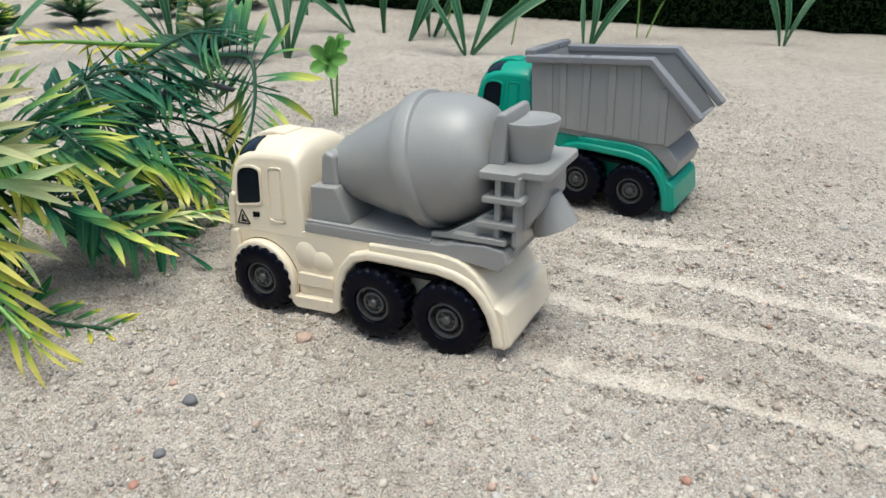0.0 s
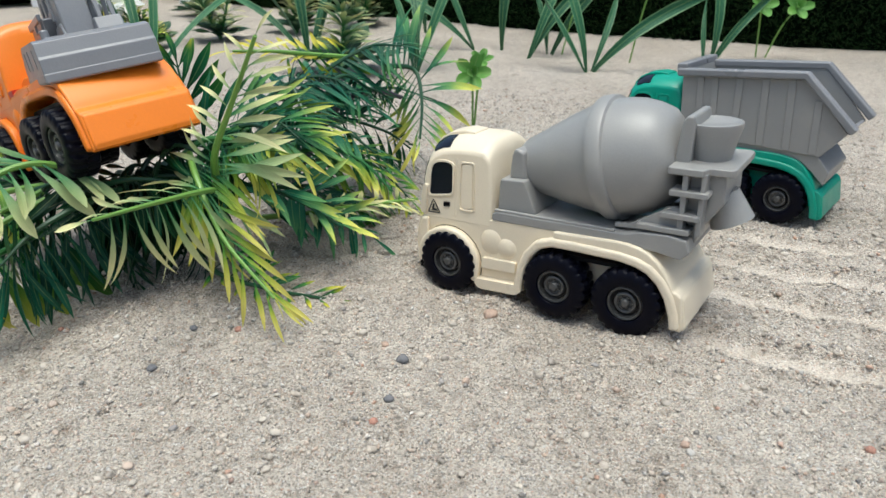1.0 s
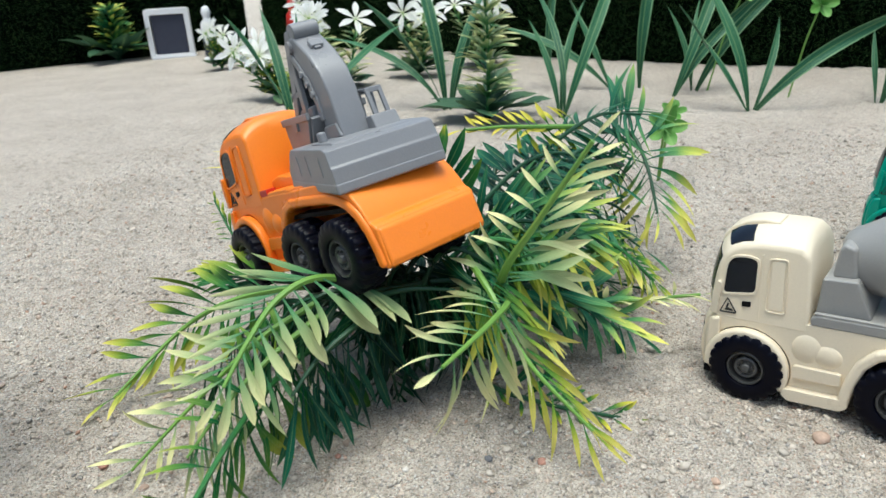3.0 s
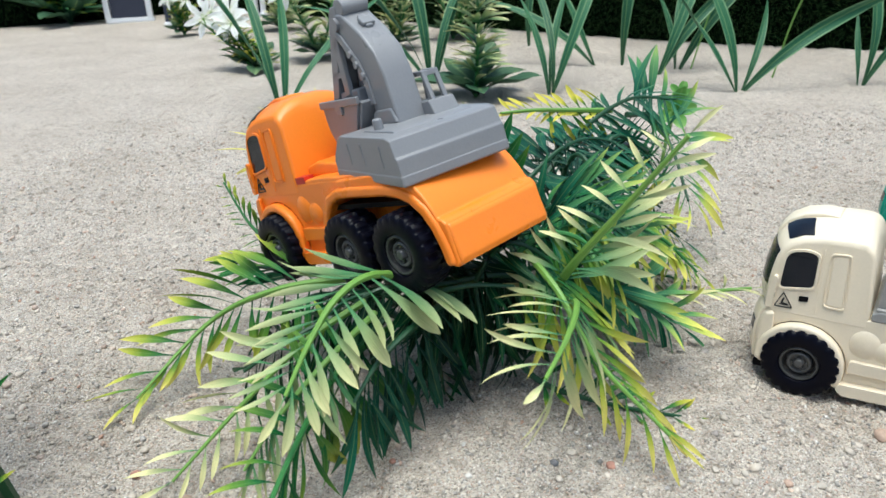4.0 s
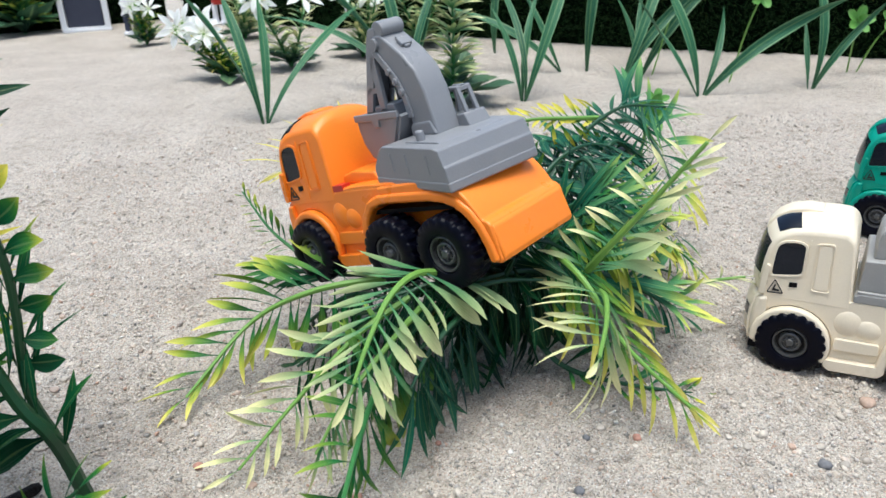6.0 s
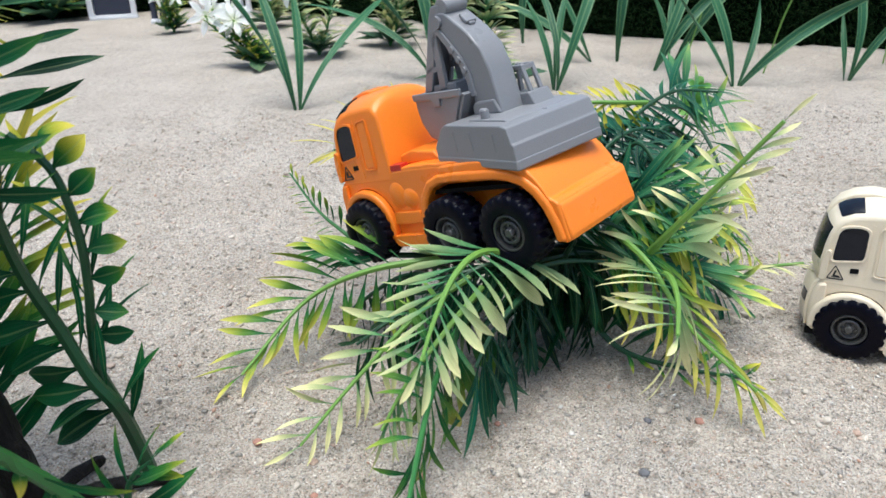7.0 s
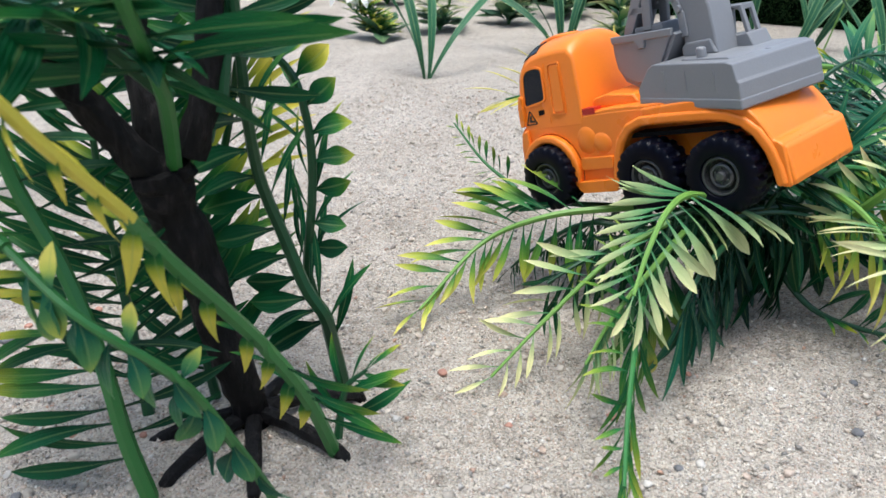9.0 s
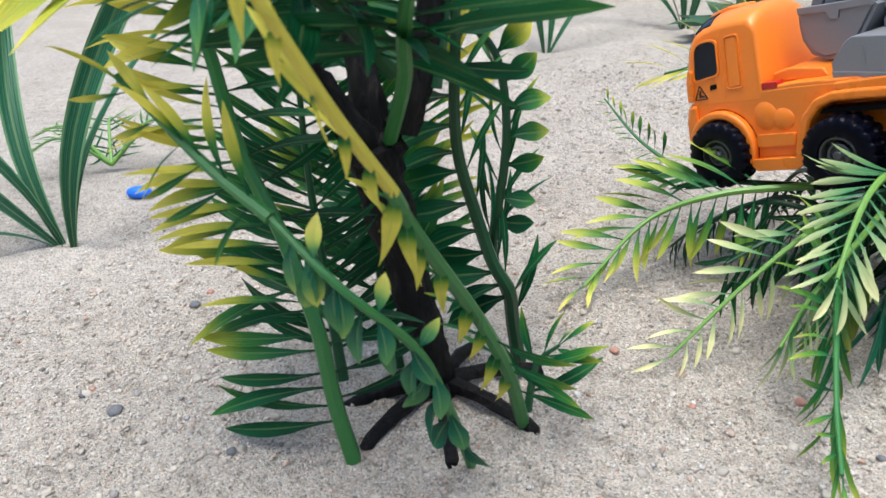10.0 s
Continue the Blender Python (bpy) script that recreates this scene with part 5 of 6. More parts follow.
frond(back, [(-0.140, 0.372, 0.060), (-0.164, 0.385, 0.072), (-0.190, 0.396, 0.071), (-0.212, 0.402, 0.064)], FERN, STEM,
      [("slim", 9, 0.1, 0.97, (0.25, 0.1, 1.0), (-0.85, 0.05, 0.4), 0.033, 0.024, 0.1, 1.6, 2.1), ("slim", 5, 0.5, 0.98, (-0.8, -0.1, -0.2), (-0.8, -0.1, -0.4), 0.026, 0.020, 0.1, 1.4, 1.9)], 0.0012, seed=48, end=("slim", 0.018, 2.0))
branch(back, [(-0.100, 0.370, 0.024), (-0.070, 0.390, 0.020), (-0.048, 0.400, 0.012), (-0.022, 0.404, 0.004)], "pointed", FERN, 0.030, 14, STEM_DARK, (0.35, 0.65), 60, 0.1, 0.45, seed=49)
branch(back, [(-0.104, 0.380, 0.050), (-0.080, 0.400, 0.068), (-0.060, 0.408, 0.070), (-0.040, 0.404, 0.058)], "pointed", TEAL, 0.034, 18, STEM_DARK, (0.35, 0.55), 74, 0.1, 0.3, seed=50)
branch(back, [(-0.084, 0.352, 0.040), (-0.060, 0.366, 0.046), (-0.042, 0.370, 0.040), (-0.026, 0.366, 0.026)], "broad", FERN, 0.024, 12, STEM, (0.7, 1.2), 56, 0.2, 0.4, seed=51)
branch(back, [(-0.100, 0.350, 0.028), (-0.076, 0.358, 0.030), (-0.056, 0.356, 0.024), (-0.036, 0.352, 0.010)], "pointed", TEAL, 0.034, 14, STEM_DARK, (0.3, 0.5), 74, 0.1, 0.3, seed=52)
part("twig", tube(spline([(-0.075, 0.40, 0.03), (-0.06, 0.425, 0.052), (-0.045, 0.440, 0.058), (-0.03, 0.46, 0.05)], 12), lambda t: 0.0022 - 0.001 * t, 8, None, 0.15, random.Random(1)), TWIG, back, "dark grey twig")

# the rest of the heap towards the back
heap = thing("fern_bunch", "tangled bluish green fern branches with pale edges lying on sand", "artificial plant", group="fern bunches")
hr = random.Random(77)
for k, (e, mat, yl) in enumerate((((-0.034, 0.430, 0.056), TEAL, 0.4), ((-0.052, 0.466, 0.048), TEAL, 0.4),
                                  ((-0.090, 0.476, 0.044), TEAL, 0.35), ((-0.022, 0.398, 0.012), FERN, 0.9), ((-0.062, 0.366, 0.056), TEAL, 0.45), ((-0.024, 0.446, 0.024), DARK, 0.35))):
    c = Vector((-0.088 + hr.uniform(-0.015, 0.015), 0.396 + hr.uniform(-0.015, 0.015), 0.018))
    e = Vector(e)
    mid = c.lerp(e, 0.45) + Vector((0, 0, 0.016 + 0.3 * e.z))
    branch(heap, [c, mid, c.lerp(e, 0.8) + Vector((0, 0, 0.014)), e], ("sliver", "pointed")[k % 2], mat, 0.028, 13, STEM_DARK, (yl * 0.5, yl + 0.08), 66, 0.15, 0.6, 0.12, 140 + k, 0.0012, up=(hr.uniform(-0.5, 0.5), hr.uniform(-0.7, 0.1), 0.8))

# dense dark branches that carry the truck; leaf colour lowered further for the shade there
under = thing("fern_bunch", "dense dark green fern branches pressed flat under the orange truck, shade in leaf colour", "artificial plant", group="fern bunches")
ur = random.Random(31)
for k in range(13):
    a = radians(k * 27.7 + ur.uniform(-12, 12))
    c = Vector((-0.128 + ur.uniform(-0.02, 0.02), 0.318 + ur.uniform(-0.02, 0.02), 0.040))
    d = Vector((math.cos(a), math.sin(a), 0))
    if d.y < -0.35:
        continue
    reach = ur.uniform(0.032, 0.05) * (0.4 if d.y < -0.2 else 1.0) + 0.03 * max(0, d.dot(Vector((-0.74, 0.67, 0))))
    zc = max(0.022, 0.042 - 0.016 * max(0, d.dot(Vector((-0.7, 0.65, 0)))))
    c.z = zc
    branch(under, [c, c + d * reach * 0.5 + Vector((0, 0, 0.004)), c + d * reach * 0.85 + Vector((0, 0, -zc * 0.45)), c + d * reach + Vector((0, 0, 0.004 - zc))],
           "pointed", DARK, 0.021, 13, STEM_DARK, (0.05, 0.3), 62, -0.05, 0.75, 0.1, 100 + k, 0.0012)

for k in range(14):
    a = radians(k * 25.7 + ur.uniform(-9, 9))
    c = Vector((-0.118 + ur.uniform(-0.014, 0.014), 0.313 + ur.uniform(-0.012, 0.012), 0.034))
    d = Vector((math.cos(a), math.sin(a), 0))
    if -0.7 < d.x < 0.95 and d.y < -0.3:
        continue
    top = 0.053 - 0.28 * d.dot(Vector((-0.7, 0.65, 0))) * 0.03
    reach = ur.uniform(0.026, 0.036)
    branch(under, [c, c + d * reach * 0.4 + Vector((0, 0, top - 0.034)), c + d * reach * 0.8 + Vector((0, 0, top - 0.036)), c + d * reach * 1.1 + Vector((0, 0, top - 0.048))],
           "pointed", DARK, 0.022, 11, STEM_DARK, (0.05, 0.28), 64, 0.0, 0.6, 0.1, 160 + k, 0.0011)

# artificial tree at the end of the walk
tree = thing("artificial_tree", "black-trunked artificial tree with dark green yellow-tipped fronds", "artificial plant")
tr = random.Random(5)
part("trunk", tube(spline([(-0.276, 0.232, 0.003), (-0.279, 0.230, 0.022), (-0.285, 0.232, 0.046), (-0.289, 0.229, 0.070), (-0.290, 0.226, 0.085)], 22), lambda t: 0.0052 + 0.0022 * t, 12, None, 0.14, tr), BARK, tree, "rough black trunk")
for pts in ([(-0.290, 0.227, 0.080), (-0.283, 0.229, 0.088), (-0.277, 0.232, 0.105), (-0.272, 0.236, 0.14)], [(-0.290, 0.227, 0.080), (-0.296, 0.221, 0.094), (-0.304, 0.214, 0.112), (-0.310, 0.208, 0.14)],
            [(-0.289, 0.228, 0.078), (-0.293, 0.231, 0.10), (-0.296, 0.236, 0.125), (-0.296, 0.24, 0.15)]):
    part("limb", tube(spline(pts, 12), lambda t: 0.005 - 0.002 * t, 10, None, 0.15, tr), BARK, tree)
for x, y in ((-0.246, 0.221), (-0.291, 0.204), (-0.302, 0.220), (-0.272, 0.258), (-0.249, 0.250), (-0.266, 0.204)):
    c = Vector((-0.276, 0.232, 0.007))
    e = Vector((x, y, 0.002))
    part("root", tube(spline([c, c.lerp(e, 0.5) + Vector((0, 0, 0.002)), e, e + Vector((0, 0, -0.006))], 10), lambda t: 0.0026 - 0.0008 * t, 8, None, 0.12, tr), BARK, tree)
frond(tree, [(-0.293, 0.199, 0.001), (-0.297, 0.200, 0.020), (-0.301, 0.203, 0.042), (-0.311, 0.210, 0.064), (-0.321, 0.213, 0.086), (-0.328, 0.218, 0.110), (-0.338, 0.224, 0.140)], DARK, STEM,
      [("lance", 22, 0.1, 0.98, (-1.0, -0.3, -0.2), (-1.0, -0.1, 0.12), 0.035, 0.036, 0.15, 0.4, 1.6), ("slim", 17, 0.35, 0.98, (-0.95, -0.35, 0.15), (-0.95, -0.4, 0.3), 0.030, 0.028, 0.2, 1.1, 2.1),
       ("lance", 14, 0.15, 0.98, (0.85, 0.4, 0.1), (0.9, 0.3, 0.35), 0.028, 0.026, 0.2, 0.2, 0.5)], 0.0021, 0.4, 61, face=(0.25, -0.8, 0.55))
branch(tree, [(-0.292, 0.240, 0.004), (-0.300, 0.248, 0.040), (-0.306, 0.253, 0.075), (-0.304, 0.256, 0.115)], "pointed", DARK, 0.036, 15, STEM_DARK, (0.5, 1.0), 56, 0.0, 0.15, 0.05, 78, 0.0015, up=(0.3, -0.9, 0.1), tip=0.1)
frond(tree, [(-0.2485, 0.2225, 0.001), (-0.252, 0.2125, 0.028), (-0.258, 0.2018, 0.051), (-0.2655, 0.183, 0.080), (-0.268, 0.1745, 0.094)], DARK, STEM,
      [("lance", 4, 0.1, 0.45, (0.95, -0.05, -0.3), (0.9, -0.1, -0.45), 0.024, 0.022, 0.25, 0.55, 0.75), ("hook", 8, 0.2, 0.99, (-0.05, -0.1, -1.0), (-0.1, -0.2, -1.0), 0.014, 0.0155, 0.3, 1.3, 2.0),
       ("slim", 7, 0.25, 0.95, (-0.85, 0.2, 0.3), (-0.8, 0.2, 0.4), 0.015, 0.013, 0.2, 0.5, 1.2)], 0.0018, 0.3, 62, face=(0.25, -0.8, 0.55))
frond(tree, [(-0.2675, 0.1755, 0.0925), (-0.272, 0.162, 0.111), (-0.276, 0.150, 0.130), (-0.281, 0.140, 0.150)], DARK, STEM_YELLOW,
      [("hook", 6, 0.05, 0.98, (-0.05, -0.1, -1.0), (-0.1, -0.1, -1.0), 0.011, 0.010, 0.3, 1.7, 2.3),
       ("lance", 7, 0.0, 0.98, (-0.45, -0.2, 0.9), (-0.5, -0.2, 0.85), 0.020, 0.018, 0.15, 1.6, 2.4)], 0.0012, 0.3, 74, face=(0.25, -0.8, 0.55))
frond(tree, [(-0.260, 0.205, -0.002), (-0.262, 0.190, 0.030), (-0.266, 0.179, 0.055), (-0.278, 0.170, 0.074), (-0.293, 0.174, 0.086)], TEAL, STEM,
      [("leafy", 9, 0.2, 0.97, (-0.5, 0.0, -0.85), (-0.2, -0.1, -1.0), 0.014, 0.013, 0.2, 0.4, 0.7), ("leafy", 7, 0.1, 0.95, (0.45, -0.1, -0.9), (0.3, -0.1, -0.95), 0.013, 0.012, 0.2, 0.4, 0.8),
       ("stub", 3, 0.4, 0.95, (0.5, 0.0, 0.8), (0.1, 0.0, 1.0), 0.009, 0.010, 0.1, 0.8, 1.4)], 0.0013, 0.5, 63, face=(0.25, -0.8, 0.55))
frond(tree, [(-0.293, 0.174, 0.086), (-0.306, 0.179, 0.092), (-0.318, 0.184, 0.099), (-0.332, 0.188, 0.110)], DARK, STEM,
      [("lance", 6, 0.05, 0.98, (-0.25, 0.0, 1.0), (-0.7, 0.0, 0.8), 0.022, 0.018, 0.3, 1.1, 1.7), ("slim", 6, 0.05, 0.98, (-0.7, -0.2, -0.6), (-0.9, -0.1, -0.3), 0.020, 0.018, 0.2, 0.5, 1.3)], 0.0013, 0.5, 76, face=(0.25, -0.8, 0.55))
frond(tree, [(-0.2555, 0.257, 0.000), (-0.2575, 0.255, 0.018), (-0.258, 0.251, 0.030), (-0.263, 0.250, 0.040), (-0.268, 0.250, 0.056), (-0.272, 0.247, 0.074), (-0.272, 0.243, 0.090), (-0.270, 0.238, 0.108), (-0.269, 0.236, 0.128)], DARK, STEM_DARK,
      [("leafy", 13, 0.2, 0.98, (-0.9, -0.2, -0.3), (-1.0, -0.15, 0.0), 0.021, 0.018, 0.15, 0.3, 0.5), ("slim", 9, 0.25, 0.9, (0.2, 0.25, 0.95), (0.35, 0.2, 0.9), 0.027, 0.022, 0.3, 0.25, 0.75),
       ("lance", 2, 0.1, 0.25, (0.4, 0.0, 0.95), (0.45, 0.1, 0.9), 0.027, 0.022, 0.2, 0.35, 0.5)], 0.0022, 0.55, 64, face=(0.25, -0.8, 0.55))
frond(tree, [(-0.2575, 0.256, 0.020), (-0.264, 0.257, 0.039), (-0.263, 0.257, 0.053), (-0.261, 0.257, 0.066), (-0.260, 0.257, 0.080), (-0.261, 0.257, 0.093), (-0.264, 0.257, 0.103), (-0.272, 0.256, 0.112)], DARK, STEM_DARK,
      [("bud", 8, 0.22, 0.97, (0.8, -0.1, -0.1), (0.55, -0.1, 0.8), 0.0115, 0.0135, 0.25, 0.4, 0.95), ("slim", 9, 0.15, 0.98, (-0.35, 0.15, 0.9), (-0.75, 0.1, 0.6), 0.025, 0.020, 0.35, 0.25, 1.2),
       ("slim", 6, 0.1, 0.6, (0.3, 0.2, 0.9), (0.25, 0.2, 0.95), 0.025, 0.020, 0.3, 0.3, 0.7)], 0.0014, 0.35, 65, face=(0.25, -0.8, 0.55))
frond(tree, [(-0.288, 0.250, 0.085), (-0.286, 0.262, 0.104), (-0.284, 0.270, 0.122), (-0.283, 0.274, 0.150)], DARK, STEM_DARK,
      [("lance", 4, 0.5, 0.98, (0.95, 0.15, 0.1), (1.0, 0.05, 0.25), 0.030, 0.030, 0.2, 0.2, 0.4), ("lance", 8, 0.1, 0.98, (-0.95, -0.1, 0.1), (-1.0, 0.0, 0.25), 0.034, 0.034, 0.2, 0.2, 0.4)], 0.0018, 0.5, 79, face=(0.25, -0.8, 0.55))
branch(tree, [(-0.248, 0.224, 0.006), (-0.246, 0.228, 0.020), (-0.240, 0.230, 0.026)], "broad", DARK, 0.022, 4, STEM_DARK, (0.5, 0.8), 50, 0.1, 0.3, 0.1, 75, 0.0012)
frond(tree, [(-0.300, 0.250, 0.020), (-0.300, 0.262, 0.050), (-0.292, 0.270, 0.078), (-0.284, 0.268, 0.104)], DARK, STEM_DARK,
      [("slim", 15, 0.1, 0.98, (0.8, 0.05, 0.45), (0.6, 0.0, 0.8), 0.036, 0.030, 0.25, 0.5, 1.6), ("lance", 12, 0.1, 0.98, (-0.9, 0.05, 0.2), (-0.8, 0.0, 0.5), 0.034, 0.028, 0.2, 0.35, 0.8)], 0.0016, 0.5, 66, face=(0.25, -0.8, 0.55))
branch(tree, [(-0.304, 0.222, 0.010), (-0.312, 0.234, 0.045), (-0.316, 0.240, 0.080), (-0.314, 0.240, 0.125)], "pointed", DARK, 0.036, 24, STEM_DARK, (0.35, 0.62), 62, 0.0, 0.25, 0.08, 67, 0.0016, up=(0.3, -0.9, 0.1))
branch(tree, [(-0.286, 0.227, 0.084), (-0.274, 0.206, 0.106), (-0.270, 0.195, 0.117), (-0.264, 0.180, 0.128), (-0.258, 0.166, 0.137)], "broad", DARK, 0.034, 5, STEM, (0.4, 0.55), 84, 0.1, 0.15, 0.35, 68, 0.0017, taper=0.4, tip=0.1)
branch(tree, [(-0.300, 0.216, 0.122), (-0.318, 0.204, 0.134), (-0.338, 0.196, 0.136), (-0.356, 0.190, 0.128)], "broad", DARK, 0.036, 11, STEM, (0.6, 1.15), 62, 0.1, 0.3, 0.05, 69, 0.0019)
branch(tree, [(-0.290, 0.215, 0.116), (-0.292, 0.200, 0.126), (-0.298, 0.186, 0.130), (-0.304, 0.174, 0.128)], "broad", DARK, 0.036, 9, STEM_DARK, (0.35, 0.5), 70, 0.1, 0.35, 0.05, 70, 0.0019)
branch(tree, [(-0.282, 0.222, 0.104), (-0.286, 0.206, 0.118), (-0.286, 0.190, 0.126), (-0.284, 0.176, 0.130)], "broad", DARK, 0.040, 8, STEM_DARK, (0.3, 0.45), 76, 0.0, 0.2, 0.1, 77, 0.0018)
branch(tree, [(-0.274, 0.232, 0.098), (-0.272, 0.236, 0.116), (-0.273, 0.240, 0.134), (-0.280, 0.242, 0.156)], "broad", DARK, 0.022, 6, STEM_DARK, (0.4, 0.55), 82, 0.0, 0.1, 0.05, 71, 0.0015, up=(0.25, -0.95, 0.2), tip=0.0)
branch(tree, [(-0.296, 0.240, 0.14), (-0.300, 0.262, 0.146), (-0.306, 0.282, 0.138), (-0.312, 0.300, 0.12)], "pointed", DARK, 0.032, 15, STEM_DARK, (0.5, 1.15), 62, 0.1, 0.35, 0.05, 72, 0.0015)


# ---- planted clumps further off ----
STRAPS = [leaf_mesh("strap_leaf", STRAP, strap, a, b, 0.35, 14, tw, wv, 4, cv) for a, b, tw, wv, cv in ((0.074, 0.42, 0.8, 0.3, 0.2), (0.06, 0.6, -1.1, 0.4, -0.24), (0.084, 0.36, 1.3, 0.3, -0.22), (0.052, 0.85, 0.5, 0.4, 0.28))]


def clump(name, x, y, leaves, label, group="planted clumps", mats=None):
    """Strap leaves fanning out of one foot: (azimuth, lean from upright, length, shape)."""
    root = thing(name, label, "artificial plant", Matrix.Translation((x, y, gz(x, y))), group)
    r = random.Random(int(abs(x * 1000) + abs(y * 1000)))
    for az, lean, ln, k in leaves:
        ob = new("leaf", STRAPS[k])
        ln *= r.uniform(0.8, 1.08)
        a, l = radians(az), radians(lean + r.uniform(-6, 6))
        d = Vector((math.cos(a) * math.sin(l), math.sin(a) * math.sin(l), math.cos(l)))
        out = Vector((math.cos(a), math.sin(a), 0))
        n = (Vector((0, 0, 1)) * 0.25 + Vector((0, -1, 0)) - d * (0.25 * d.z - d.y)).normalized() if lean < 12 else (Vector((0, 0, 1)) - d * d.z).normalized()
        if r.random() < 0.6:
            n = (n + Vector((0, -1.6, 0)))
            n = (n - d * n.dot(d)).normalized()
        w = n.cross(d)
        m = Matrix((d, w, n)).transposed().to_4x4()
        ob.matrix_basis = Matrix.Translation((out.x * 0.002, out.y * 0.002, -0.004)) @ m @ Matrix.Scale(ln, 4)
        ob.parent = root
        ob.color = (r.uniform(0.45, 1.0), 0, 0, 1)
    return root


CL = "dark green striped strap-leaved artificial plant stuck in sand"
clump("strap_plant", 0.133, 0.826, [(180, 36, 0.135, 2), (165, 3, 0.17, 0), (8, 38, 0.18, 2), (20, 26, 0.13, 0)], CL)
clump("strap_plant", 0.266, 0.865, [(20, 8, 0.17, 0), (0, 26, 0.16, 2), (170, 4, 0.10, 1)], CL)
clump("strap_plant", -0.050, 0.840, [(170, 8, 0.13, 0), (10, 10, 0.17, 3), (5, 24, 0.17, 0), (100, 5, 0.14, 1)], CL)
clump("strap_plant", 0.017, 0.992, [(172, 26, 0.19, 2), (180, 36, 0.17, 0)], CL)
clump("strap_plant", 0.051, 1.006, [(170, 2, 0.22, 2)], CL)
clump("strap_plant", 0.074, 0.935, [(12, 24, 0.21, 2), (5, 16, 0.18, 0)], CL)
clump("strap_plant", 0.105, 0.965, [(170, 10, 0.13, 1), (8, 26, 0.19, 2), (180, 4, 0.12, 0)], CL)
clump("strap_plant", -0.055, 1.148, [(172, 10, 0.17, 2)], CL)
clump("strap_plant", -0.309, 0.770, [(172, 13, 0.15, 2), (150, 5, 0.15, 0), (20, 6, 0.14, 0), (8, 28, 0.17, 3)], CL)
clump("strap_plant", -0.175, 0.896, [(170, 16, 0.19, 2), (160, 8, 0.20, 0), (10, 4, 0.19, 1), (15, 12, 0.16, 0), (180, 24, 0.18, 3)], CL)
clump("strap_plant", 0.484, 0.863, [(170, 8, 0.14, 0), (10, 12, 0.13, 1), (20, 3, 0.15, 0)], CL)
clump("strap_plant", -0.478, 0.310, [(190, 36, 0.13, 0), (170, 24, 0.15, 2), (185, 14, 0.15, 0), (8, 10, 0.17, 2), (20, 4, 0.14, 1), (200, 46, 0.11, 3)], CL)
clump("strap_plant", -0.580, 0.350, [(190, 14, 0.14, 0), (10, 6, 0.16, 2)], CL)


